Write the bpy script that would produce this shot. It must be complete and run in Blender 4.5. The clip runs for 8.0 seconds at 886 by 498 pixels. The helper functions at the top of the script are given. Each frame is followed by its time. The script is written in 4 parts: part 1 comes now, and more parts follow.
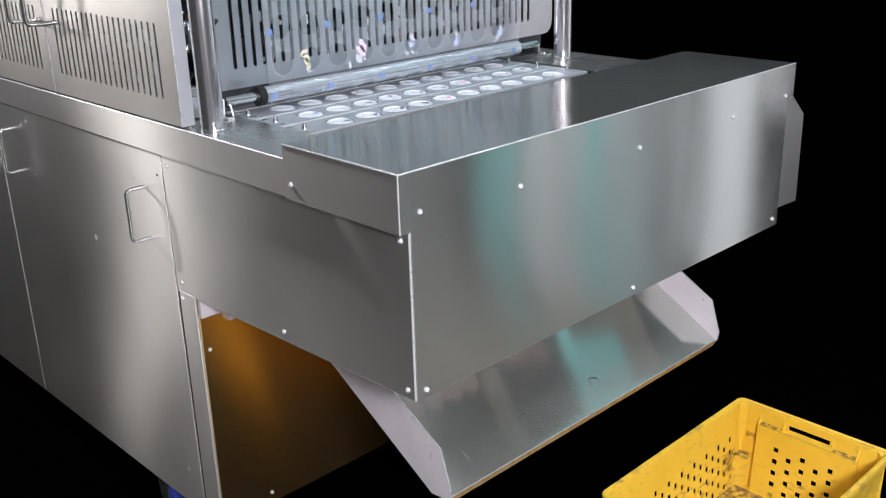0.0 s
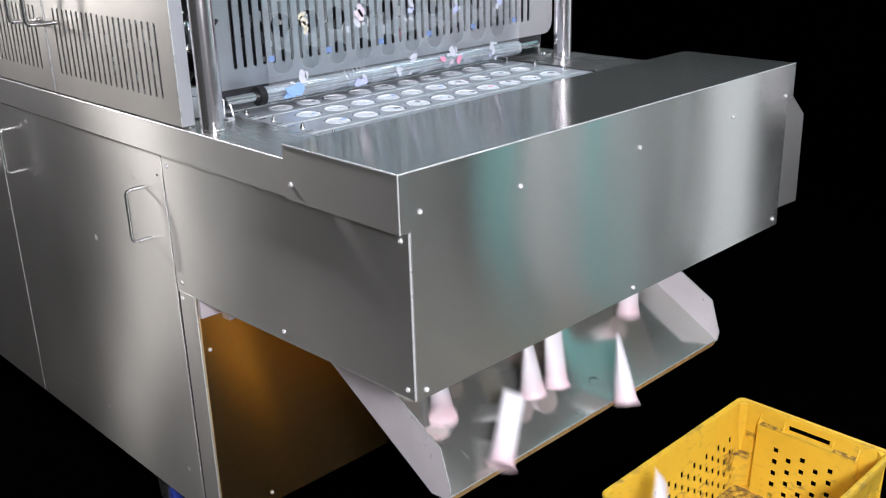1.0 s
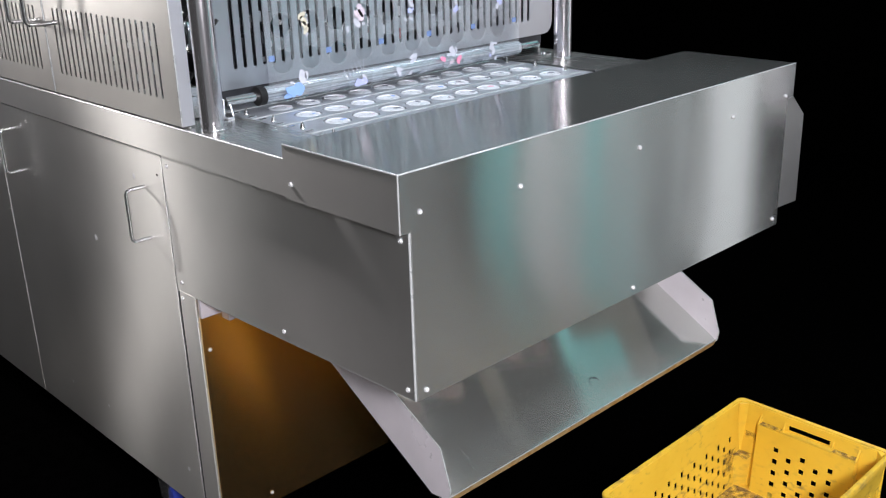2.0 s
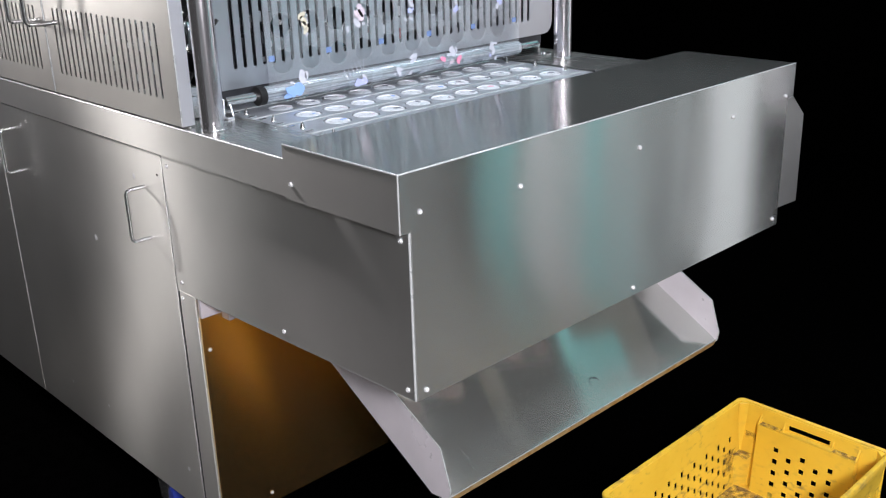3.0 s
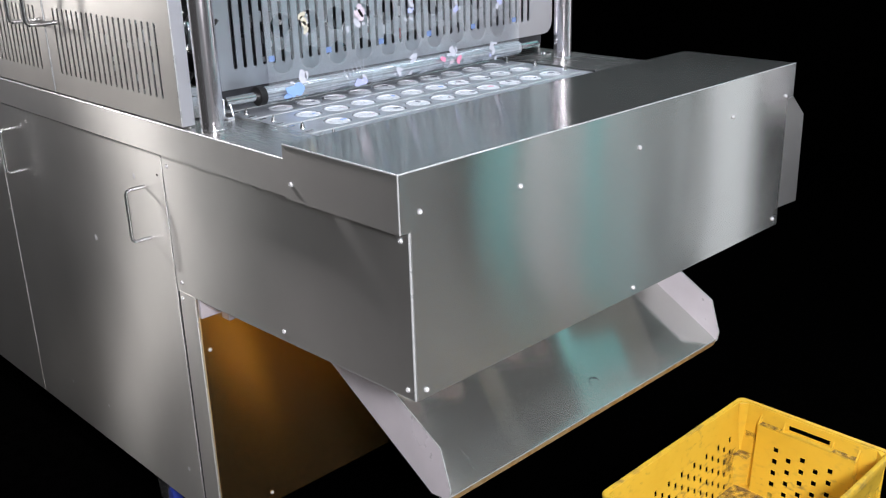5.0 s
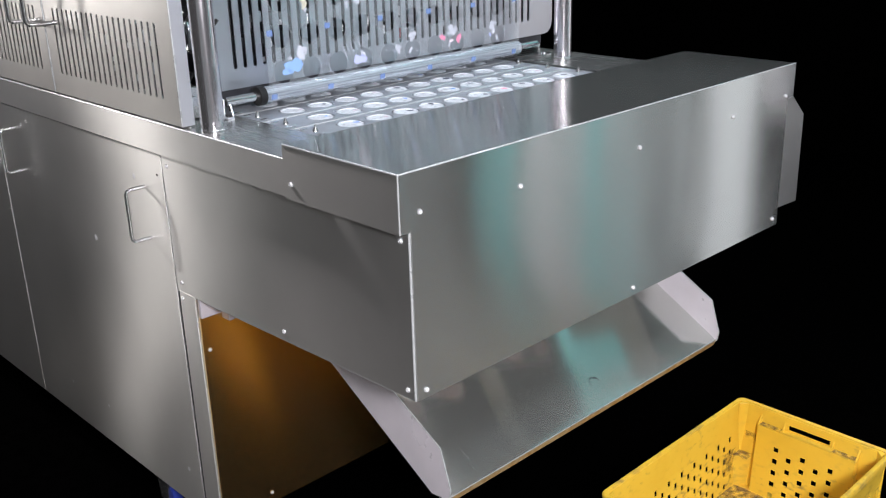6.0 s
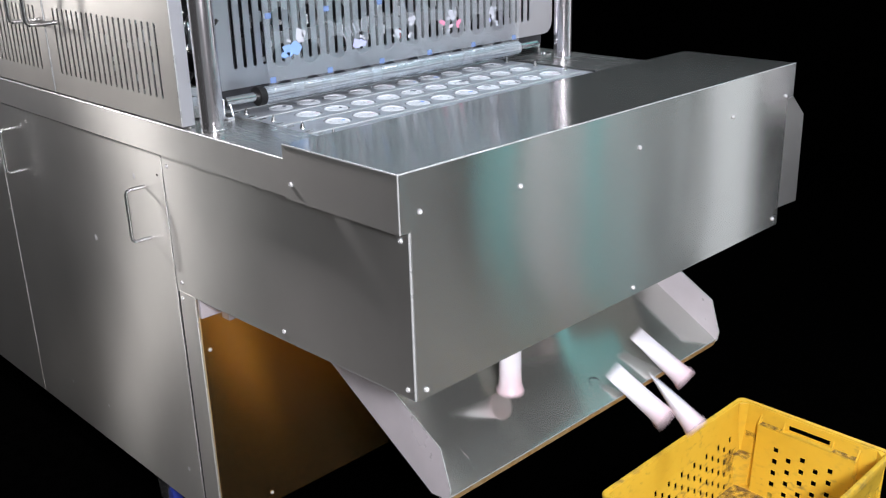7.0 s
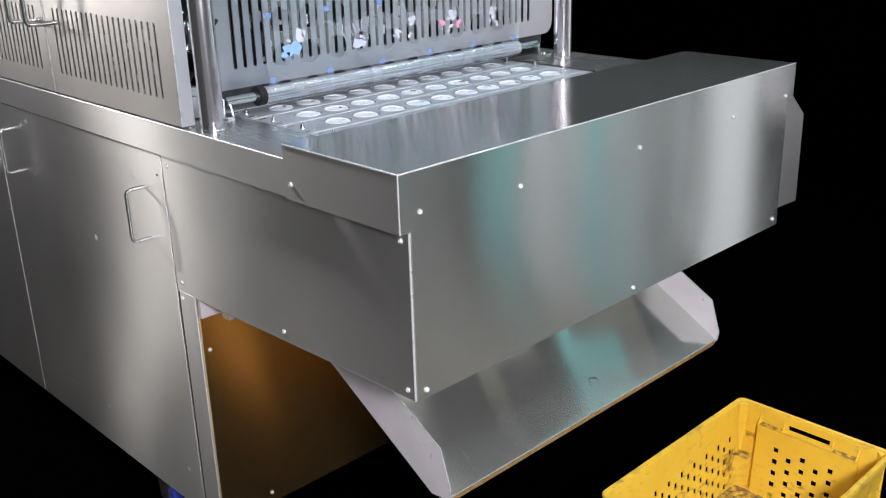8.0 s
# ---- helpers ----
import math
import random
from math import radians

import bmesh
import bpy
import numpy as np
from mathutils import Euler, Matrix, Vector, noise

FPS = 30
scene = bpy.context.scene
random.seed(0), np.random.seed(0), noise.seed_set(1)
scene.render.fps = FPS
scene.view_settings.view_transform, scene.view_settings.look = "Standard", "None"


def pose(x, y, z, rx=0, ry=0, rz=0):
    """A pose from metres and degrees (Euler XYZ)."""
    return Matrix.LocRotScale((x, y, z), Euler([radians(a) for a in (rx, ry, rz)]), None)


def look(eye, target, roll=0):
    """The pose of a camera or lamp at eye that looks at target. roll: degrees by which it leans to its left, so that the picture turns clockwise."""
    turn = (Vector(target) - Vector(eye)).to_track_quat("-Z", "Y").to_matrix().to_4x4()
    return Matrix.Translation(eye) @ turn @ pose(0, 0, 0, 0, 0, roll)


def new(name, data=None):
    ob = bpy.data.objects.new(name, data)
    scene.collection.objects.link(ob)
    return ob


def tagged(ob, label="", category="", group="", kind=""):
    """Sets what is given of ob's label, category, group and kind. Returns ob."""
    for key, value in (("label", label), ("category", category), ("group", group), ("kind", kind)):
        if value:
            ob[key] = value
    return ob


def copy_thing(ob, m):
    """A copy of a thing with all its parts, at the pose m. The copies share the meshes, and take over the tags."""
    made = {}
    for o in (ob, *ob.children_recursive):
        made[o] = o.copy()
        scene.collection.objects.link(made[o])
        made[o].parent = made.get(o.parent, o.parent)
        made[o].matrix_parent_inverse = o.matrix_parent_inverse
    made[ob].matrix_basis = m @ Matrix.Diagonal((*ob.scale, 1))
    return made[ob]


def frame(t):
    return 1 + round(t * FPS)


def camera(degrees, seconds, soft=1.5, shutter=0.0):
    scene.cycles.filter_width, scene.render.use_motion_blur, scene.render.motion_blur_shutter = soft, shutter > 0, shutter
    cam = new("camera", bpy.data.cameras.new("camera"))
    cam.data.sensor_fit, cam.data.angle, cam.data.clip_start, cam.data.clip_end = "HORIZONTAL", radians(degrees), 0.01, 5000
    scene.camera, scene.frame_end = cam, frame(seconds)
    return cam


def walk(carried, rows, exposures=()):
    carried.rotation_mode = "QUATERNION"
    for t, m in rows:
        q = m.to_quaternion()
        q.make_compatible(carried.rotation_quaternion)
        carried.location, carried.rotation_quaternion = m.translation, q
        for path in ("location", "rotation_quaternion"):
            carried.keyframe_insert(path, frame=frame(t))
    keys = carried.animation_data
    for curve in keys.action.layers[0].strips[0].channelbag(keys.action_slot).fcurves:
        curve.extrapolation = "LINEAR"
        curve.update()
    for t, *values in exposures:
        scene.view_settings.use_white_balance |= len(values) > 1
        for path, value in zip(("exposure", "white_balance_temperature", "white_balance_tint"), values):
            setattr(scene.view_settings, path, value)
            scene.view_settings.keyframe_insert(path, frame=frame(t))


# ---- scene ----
EYE = Vector((-0.947, -1.0887, 1.5265))
YAW, PITCH, ROLL = radians(43.66), radians(-20.23), -1.645
AHEAD = Vector((math.sin(YAW) * math.cos(PITCH), math.cos(YAW) * math.cos(PITCH), math.sin(PITCH)))
cam = camera(48.64, 8.0, soft=1.25, shutter=0.35)
walk(cam, [(0.0, look(EYE, EYE + AHEAD, ROLL)), (8.0, look(EYE, EYE + AHEAD, ROLL))])

# ---- light: lamps added under the made-up hall's ceiling ----
scene.view_settings.exposure = 0.0
world = bpy.data.worlds.new("hall_world")
scene.world = world
world.use_nodes = True
world.node_tree.nodes["Background"].inputs[0].default_value = (0.6, 0.7, 1.0, 1)
world.node_tree.nodes["Background"].inputs[1].default_value = 0.02
CEILING = 3.4


def added_lamp(x, y, z, w, d, watts, colour=(0.93, 0.95, 1.0)):
    data = bpy.data.lights.new("lamp", "AREA")
    data.shape, data.size, data.size_y, data.energy, data.color = "RECTANGLE", w, d, watts, colour
    ob = new("lamp", data)
    ob.matrix_world = pose(x, y, z)
    return ob


WARM, KHAKI, COOL = (1.0, 0.945, 0.96), (1.0, 0.955, 0.93), (0.83, 0.895, 1.0)
# made-up lamps; the last one lights the ceiling that the cover cap mirrors
LAMPS = [(-0.25, 3.2, CEILING - 0.06, 0.3, 0.9, 85, WARM), (1.0, -1.5, CEILING - 0.06, 0.6, 0.6, 52, COOL), (0.3, 0.2, CEILING - 0.06, 1.2, 0.3, 9, COOL), (2.6, 7.4, CEILING - 0.06, 1.2, 0.6, 170, COOL)]
for l in LAMPS:
    added_lamp(*l)


def added_light(eye, target, w, h, watts, colour):
    """An added area light, itself unseen; the steel mirrors some of them as bright bands."""
    data = bpy.data.lights.new("added_light", "AREA")
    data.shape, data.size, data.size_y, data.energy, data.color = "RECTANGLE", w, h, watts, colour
    new("added_light", data).matrix_world = look(eye, target)


ADDED_LIGHTS = [
    # placed after the handle's shadow and the bright bands on the steel
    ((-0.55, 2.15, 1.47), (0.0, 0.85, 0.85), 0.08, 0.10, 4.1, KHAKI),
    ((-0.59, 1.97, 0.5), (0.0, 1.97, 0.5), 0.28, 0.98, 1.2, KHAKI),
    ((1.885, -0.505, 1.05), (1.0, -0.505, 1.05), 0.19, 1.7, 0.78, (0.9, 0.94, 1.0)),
    # made-up fill for the teal panel, the plate's right end, chute and crate
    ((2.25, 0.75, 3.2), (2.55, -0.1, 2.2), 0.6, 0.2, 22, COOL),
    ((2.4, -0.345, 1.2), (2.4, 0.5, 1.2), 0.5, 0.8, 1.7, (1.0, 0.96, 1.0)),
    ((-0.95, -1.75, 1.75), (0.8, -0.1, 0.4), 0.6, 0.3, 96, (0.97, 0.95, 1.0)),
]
for l in ADDED_LIGHTS:
    added_light(*l)


# ---- materials ----
def material(name):
    m = bpy.data.materials.new(name)
    m.use_nodes = True
    return m, m.node_tree.nodes, m.node_tree.links, m.node_tree.nodes["Principled BSDF"]


def link_noise(nodes, links, scale, stretch=(1, 1, 1), detail=4.0, space="Object"):
    tc = nodes.new("ShaderNodeTexCoord")
    mp = nodes.new("ShaderNodeMapping")
    mp.inputs["Scale"].default_value = stretch
    nz = nodes.new("ShaderNodeTexNoise")
    nz.inputs["Scale"].default_value = scale
    nz.inputs["Detail"].default_value = detail
    links.new(tc.outputs[space], mp.inputs[0])
    links.new(mp.outputs[0], nz.inputs["Vector"])
    return nz


def ramp(nodes, links, source, a, b, lo=0.3, hi=0.7):
    r = nodes.new("ShaderNodeMapRange")
    r.inputs["From Min"].default_value, r.inputs["From Max"].default_value = lo, hi
    r.inputs["To Min"].default_value, r.inputs["To Max"].default_value = a, b
    links.new(source, r.inputs["Value"])
    return r.outputs[0]


def colour_mix(nodes, links, factor, a, b):
    mx = nodes.new("ShaderNodeMix")
    mx.data_type = "RGBA"
    links.new(factor, mx.inputs["Factor"])
    mx.inputs["A"].default_value, mx.inputs["B"].default_value = (*a, 1), (*b, 1)
    return mx.outputs["Result"]


def steel(name, metal=0.95, tint=(0.635, 0.63, 0.615), rough=0.205, aniso=1.0, tangent=(0, 0, 1), grain=(0.5, 0.5, 50), relief=0.004, smudge=0.03):
    """Brushed stainless sheet, not quite flat. tangent: the way in which highlights spread, across the brushing."""
    m, n, l, p = material(name)
    p.inputs["Metallic"].default_value = metal
    brush = link_noise(n, l, 6.0, grain, 3.0)
    stain = link_noise(n, l, 3.0, (1, 1, 0.6), 5.0)
    l.new(colour_mix(n, l, ramp(n, l, stain.outputs[0], 0, 1), [c * 0.87 for c in tint], tint), p.inputs["Base Color"])
    add = n.new("ShaderNodeMath")
    add.operation = "ADD"
    l.new(ramp(n, l, brush.outputs[0], rough - 0.006, rough + 0.006), add.inputs[0])
    l.new(ramp(n, l, stain.outputs[0], -smudge / 2, smudge / 2), add.inputs[1])
    l.new(add.outputs[0], p.inputs["Roughness"])
    p.inputs["Anisotropic"].default_value = aniso
    t = n.new("ShaderNodeCombineXYZ")
    for i in range(3):
        t.inputs[i].default_value = tangent[i]
    if aniso:
        l.new(t.outputs[0], p.inputs["Tangent"])
    wave = link_noise(n, l, 2.2, (1, 1, 0.5), 1.5)
    bump = n.new("ShaderNodeBump")
    bump.inputs["Strength"].default_value = 1.0
    bump.inputs["Distance"].default_value = relief
    l.new(wave.outputs[0], bump.inputs["Height"])
    if relief:
        l.new(bump.outputs[0], p.inputs["Normal"])
    return m


def plain(name, a, b, rough=0.5, scale=8.0, metallic=0.0, relief=0.05, stretch=(1, 1, 1), spec=0.5):
    m, n, l, p = material(name)
    nz = link_noise(n, l, scale, stretch, 6.0)
    l.new(colour_mix(n, l, ramp(n, l, nz.outputs[0], 0, 1), a, b), p.inputs["Base Color"])
    l.new(ramp(n, l, nz.outputs[0], rough + 0.07, rough - 0.07), p.inputs["Roughness"])
    p.inputs["Metallic"].default_value = metallic
    p.inputs["Specular IOR Level"].default_value = spec
    bump = n.new("ShaderNodeBump")
    bump.inputs["Strength"].default_value = relief
    bump.inputs["Distance"].default_value = 0.003
    l.new(nz.outputs[0], bump.inputs["Height"])
    l.new(bump.outputs[0], p.inputs["Normal"])
    return m


STEEL = steel("brushed_steel", metal=0.9, tint=(0.635, 0.627, 0.61), rough=0.32, aniso=1.0, relief=0.0, grain=(0.5, 0.5, 14))
STEEL_FRONT = steel("brushed_front_steel", rough=0.185, aniso=0.95, relief=0.009)
STEEL_TOP = steel("brushed_steel_top", rough=0.12, aniso=1.0, relief=0.002, tangent=(0, 1, 0), grain=(50, 0.5, 0.5))
STEEL_TABLE = steel("worktop_steel", rough=0.27, aniso=0.5, relief=0.002, tangent=(0, 1, 0), grain=(50, 0.5, 0.5))
STEEL_CHUTE = steel("chute_steel", metal=0.86, tint=(0.64, 0.66, 0.62), rough=0.13, aniso=0.8, tangent=(0, 0.866, 0.5), grain=(50, 0.5, 0.5), smudge=0.08)
STEEL_GUARD = steel("guard_steel", tint=(0.60, 0.585, 0.56), rough=0.36, aniso=0.6, relief=0.0, grain=(0.5, 0.5, 12))
STEEL_PLATE = steel("satin_plate_steel", tint=(0.66, 0.66, 0.70), rough=0.36, aniso=0.7)
# amber tint: the yellow crate's reflection put into the steel's colour
STEEL_REFLECT_TINT = steel("reflection_tinted_steel", metal=0.97, tint=(0.74, 0.47, 0.2), rough=0.22, aniso=0.9)
COLUMN_STEEL = steel("ground_column_steel", tint=(0.80, 0.77, 0.80), rough=0.19, aniso=0.0, relief=0.0, grain=(30, 30, 0.4), smudge=0.12)
CHROME = steel("polished_steel", tint=(0.72, 0.72, 0.73), rough=0.13, aniso=0.0, relief=0.0, smudge=0.04)
# paler than the sheets: the highlight along folds and edges put into the colour
EDGE_GLINT = plain("edge_glint_steel", (0.44, 0.45, 0.455), (0.56, 0.57, 0.575), 0.3, 50, 0.35)
# door steel made paler: the light on the front fold is in the colour
LIT_FOLD = plain("lit_fold_steel", (0.50, 0.52, 0.56), (0.56, 0.58, 0.62), 0.34, 3, 0.45, 0.0)
WHITE_PLASTIC = plain("white_plastic", (0.7, 0.7, 0.72), (0.82, 0.82, 0.84), 0.4, 30)
BOLT = steel("bolt_steel", tint=(0.7, 0.7, 0.7), rough=0.2, aniso=0.0, relief=0.0)
# pale pinkish and less metallic: the light on these steel faces as colour
CHUTE_SIDE = plain("lit_pinkish_steel", (0.60, 0.56, 0.60), (0.68, 0.635, 0.68), 0.33, 12, 0.25, 0.02)
SCREW_STEEL = plain("screw_steel", (0.66, 0.66, 0.68), (0.8, 0.8, 0.82), 0.28, 60, 0.5, 0.0)
LIP = plain("worn_brass_edge", (0.4, 0.22, 0.06), (0.55, 0.42, 0.24), 0.5, 60, 0.3)
BLACK_RUBBER = plain("black_rubber", (0.008, 0.008, 0.009), (0.02, 0.02, 0.02), 0.55, 40, spec=0.2)
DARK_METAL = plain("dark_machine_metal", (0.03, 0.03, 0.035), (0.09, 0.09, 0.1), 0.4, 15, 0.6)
ALU = plain("carrier_aluminium", (0.5, 0.52, 0.56), (0.6, 0.62, 0.66), 0.42, 25, 0.75)
# near-black, for added sheets that blank out the surroundings
BLACKOUT = plain("blackout_sheet", (0.0003, 0.0003, 0.0003), (0.0006, 0.0006, 0.0006), 0.95, 30, spec=0.0)
CONCRETE = plain("hall_floor_paint", (0.14, 0.132, 0.115), (0.19, 0.18, 0.16), 0.5, 3)
WHITE_WALL = plain("white_wall_paint", (0.78, 0.77, 0.78), (0.84, 0.83, 0.84), 0.85, 4, spec=0.2)
GREY_WALL = plain("grey_wall_paint", (0.14, 0.155, 0.15), (0.185, 0.2, 0.195), 0.85, 4, spec=0.2)
DARK_WALL = plain("dark_wall_paint", (0.035, 0.035, 0.03), (0.05, 0.05, 0.045), 0.85, 4, spec=0.2)
PALE_WALL = plain("pale_wall_paint", (0.37, 0.42, 0.42), (0.44, 0.49, 0.49), 0.85, 4, spec=0.2)
TEAL_WALL = plain("teal_wall_paint", (0.14, 0.42, 0.41), (0.18, 0.49, 0.48), 0.85, 4, spec=0.2)
BLUE_PU = plain("blue_wheel", (0.02, 0.04, 0.3), (0.04, 0.07, 0.45), 0.4, 20)


# ---- helpers of this scene ----
def part(name, bm, mat, parent, label=""):
    me = bpy.data.meshes.new(name)
    bmesh.ops.recalc_face_normals(bm, faces=bm.faces)
    bm.to_mesh(me)
    bm.free()
    me.materials.append(mat)
    ob = new(name, me)
    ob.parent = parent
    if label:
        ob["label"] = label
    return ob


def share(name, ob, parent, m, label=""):
    """Another object on the mesh of ob."""
    o = new(name, ob.data)
    o.parent = parent
    o.matrix_basis = m
    if label:
        o["label"] = label
    return o


def smooth(ob, angle=40):
    ob.data.set_sharp_from_angle(angle=radians(angle))
    for f in ob.data.polygons:
        f.use_smooth = True
    return ob


def box(x0, x1, y0, y1, z0, z1, bevel=0.0, bm=None, segments=2):
    bm = bm or bmesh.new()
    v = bmesh.ops.create_cube(bm, size=1.0)["verts"]
    for k in v:
        k.co = Vector(((x0 + x1) / 2 + k.co.x * (x1 - x0), (y0 + y1) / 2 + k.co.y * (y1 - y0), (z0 + z1) / 2 + k.co.z * (z1 - z0)))
    if bevel:
        edges = list({e for k in v for e in k.link_edges})
        bmesh.ops.bevel(bm, geom=edges, offset=bevel, segments=segments, profile=0.5, affect="EDGES")
    return bm


def prism(points, a, b, axis="x", bevel=0.0):
    """A polygon of (u, v) drawn out from a to b along the axis. x: (y, z); y: (x, z); z: (x, y)."""
    bm = bmesh.new()
    put = {"x": lambda u, v, w: (w, u, v), "y": lambda u, v, w: (u, w, v), "z": lambda u, v, w: (u, v, w)}[axis]
    lo = [bm.verts.new(put(u, v, a)) for u, v in points]
    hi = [bm.verts.new(put(u, v, b)) for u, v in points]
    bm.faces.new(lo)
    bm.faces.new(hi[::-1])
    for i in range(len(points)):
        j = (i + 1) % len(points)
        bm.faces.new((lo[j], lo[i], hi[i], hi[j]))
    if bevel:
        bmesh.ops.recalc_face_normals(bm, faces=bm.faces)
        bmesh.ops.bevel(bm, geom=list(bm.edges), offset=bevel, segments=2, profile=0.5, affect="EDGES")
    return bm


def rod(points, r, sides=14, bm=None):
    """A round bar along points, mitred at its bends."""
    bm = bm or bmesh.new()
    pts = [Vector(p) for p in points]
    rings = []
    ref = None
    for i, p in enumerate(pts):
        d1 = (pts[i] - pts[i - 1]).normalized() if i else (pts[1] - pts[0]).normalized()
        d2 = (pts[i + 1] - pts[i]).normalized() if i + 1 < len(pts) else d1
        t = (d1 + d2).normalized()
        if ref is None:
            ref = t.orthogonal().normalized()
        u = (ref - t * ref.dot(t)).normalized()
        ref = u
        w = t.cross(u)
        k = 1 / max(0.5, d1.dot(t))
        rings.append([bm.verts.new(p + r * (math.cos(a) * u + math.sin(a) * w) * (1 + (k - 1) * 0.3)) for a in [2 * math.pi * s / sides for s in range(sides)]])
    for a, b in zip(rings, rings[1:]):
        for s in range(sides):
            bm.faces.new((a[s], a[(s + 1) % sides], b[(s + 1) % sides], b[s]))
    bm.faces.new(rings[0][::-1])
    bm.faces.new(rings[-1])
    return bm


def arc(c, r, a0, a1, n, plane):
    """Points of an arc in degrees; plane maps (u, v) to space."""
    return [plane(c[0] + r * math.cos(radians(a0 + (a1 - a0) * i / n)), c[1] + r * math.sin(radians(a0 + (a1 - a0) * i / n))) for i in range(n + 1)]


def lathe(profile, sides=24, bm=None, closed=True):
    """A profile of (radius, z) turned round z."""
    bm = bm or bmesh.new()
    rings = [[bm.verts.new((r * math.cos(2 * math.pi * s / sides), r * math.sin(2 * math.pi * s / sides), z)) for s in range(sides)] for r, z in profile]
    for a, b in zip(rings, rings[1:]):
        for s in range(sides):
            bm.faces.new((a[s], a[(s + 1) % sides], b[(s + 1) % sides], b[s]))
    if closed:
        bm.faces.new(rings[0][::-1])
        bm.faces.new(rings[-1])
    return bm


def slab(faces, put, thick, bm=None):
    """Flat quads of (u, v) corners set in space and given thickness along put's third axis."""
    bm = bm or bmesh.new()
    for f in faces:
        bm.faces.new([bm.verts.new(put(u, v, 0)) for u, v in f])
    bmesh.ops.remove_doubles(bm, verts=bm.verts, dist=1e-5)
    bmesh.ops.recalc_face_normals(bm, faces=bm.faces)
    top = list(bm.faces)
    rim = [e for e in bm.edges if len(e.link_faces) == 1]
    shift = Vector(put(0, 0, thick)) - Vector(put(0, 0, 0))
    twin = {v: bm.verts.new(v.co + shift) for v in list(bm.verts)}
    for f in top:
        bm.faces.new([twin[v] for v in reversed(f.verts)])
    for e in rim:
        a, b = e.verts
        bm.faces.new((a, b, twin[b], twin[a]))
    return bm


def slotted(u0, u1, v0, v1, slots, s0, s1, w, steps=6):
    """Quads of a sheet with upright round-ended slots of width w, from s0 to s1, centred at slots."""
    out = []
    cut = u0
    r = w / 2
    for c in slots:
        out.append(((cut, v0), (c - r, v0), (c - r, v1), (cut, v1)))
        xs = [c - r * math.cos(math.pi * i / steps) for i in range(steps + 1)]
        hs = [math.sqrt(max(0, r * r - (x - c) ** 2)) for x in xs]
        for i in range(steps):
            a, b, ha, hb = xs[i], xs[i + 1], hs[i], hs[i + 1]
            out.append(((a, v0), (b, v0), (b, s0 + r - hb), (a, s0 + r - ha)))
            out.append(((a, s1 - r + ha), (b, s1 - r + hb), (b, v1), (a, v1)))
        cut = c + r
    out.append(((cut, v0), (u1, v0), (u1, v1), (cut, v1)))
    return out


def pierced(us, vs, holes):
    """Quads of a sheet from us[0] to us[1], vs[0] to vs[1], with oblong holes (u0, u1, v0, v1)."""
    cu = sorted({us[0], us[1], *[h[0] for h in holes], *[h[1] for h in holes]})
    cv = sorted({vs[0], vs[1], *[h[2] for h in holes], *[h[3] for h in holes]})
    out = []
    for a, b in zip(cu, cu[1:]):
        for c, d in zip(cv, cv[1:]):
            m, k = (a + b) / 2, (c + d) / 2
            if not any(h[0] < m < h[1] and h[2] < k < h[3] for h in holes):
                out.append(((a, c), (b, c), (b, d), (a, d)))
    return out


# a dome-headed socket screw, its head along +z
def screw_mesh():
    bm = lathe([(0.0047, 0.0), (0.0047, 0.001), (0.0041, 0.0025), (0.0028, 0.0034), (0.002, 0.0036), (0.002, 0.0016), (0.0002, 0.0016)], 12)
    ob = part("screw", bm, SCREW_STEEL, None)
    me = ob.data
    smooth(ob)
    bpy.data.objects.remove(ob)
    return me


SCREW = screw_mesh()
FACING = {"-x": (0, -90, 0), "-y": (90, 0, 0), "+z": (0, 0, 0), "+x": (0, 90, 0)}


def screw(parent, x, y, z, way):
    o = new("screw", SCREW)
    o.parent = parent
    o.matrix_basis = pose(x, y, z, *FACING[way])
    return o


def thing(name, label, category, x=0, y=0, z=0, group="", kind=""):
    return_ob = new(name)
    return_ob.matrix_world = pose(x, y, z)
    return tagged(return_ob, label, category, group, kind)


def set_piece(name, bm, mat, label="", category=""):
    ob = part(name, bm, mat, None)
    return tagged(ob, label, category, kind="structure")


# ---- the hall ----
WX, EX = -0.6, 1.9               # inner faces of the made-up long walls beside the machine
set_piece("floor", box(-2.2, 5.2, -6.0, 10.0, -0.2, 0.0), CONCRETE, "grey painted concrete hall floor", "floor")
set_piece("ceiling", box(-2.2, 5.2, -6.0, 10.0, CEILING, CEILING + 0.15), WHITE_WALL, "white hall ceiling", "ceiling")
# made-up black sheets in place of the blanked-out surroundings
set_piece("backdrop_floor", box(-0.3, 4.6, -0.70, 6.0, 0.002, 0.006), BLACKOUT, "added black sheet that blanks out the floor under the machine", "backdrop")
set_piece("backdrop_floor", box(-0.6, -0.3, 2.45, 6.0, 0.002, 0.006), BLACKOUT, "added unseen black sheet that darkens the side panels' reflection", "backdrop")
set_piece("backdrop", box(0.3, 4.6, 6.0, 6.02, 0.006, 1.8), BLACKOUT, "added black sheet that blanks out the background", "backdrop")
set_piece("backdrop_side", box(4.6, 4.62, -0.35, 6.0, 0.006, 1.8), BLACKOUT, "added black sheet that blanks out the side of the machine", "backdrop")
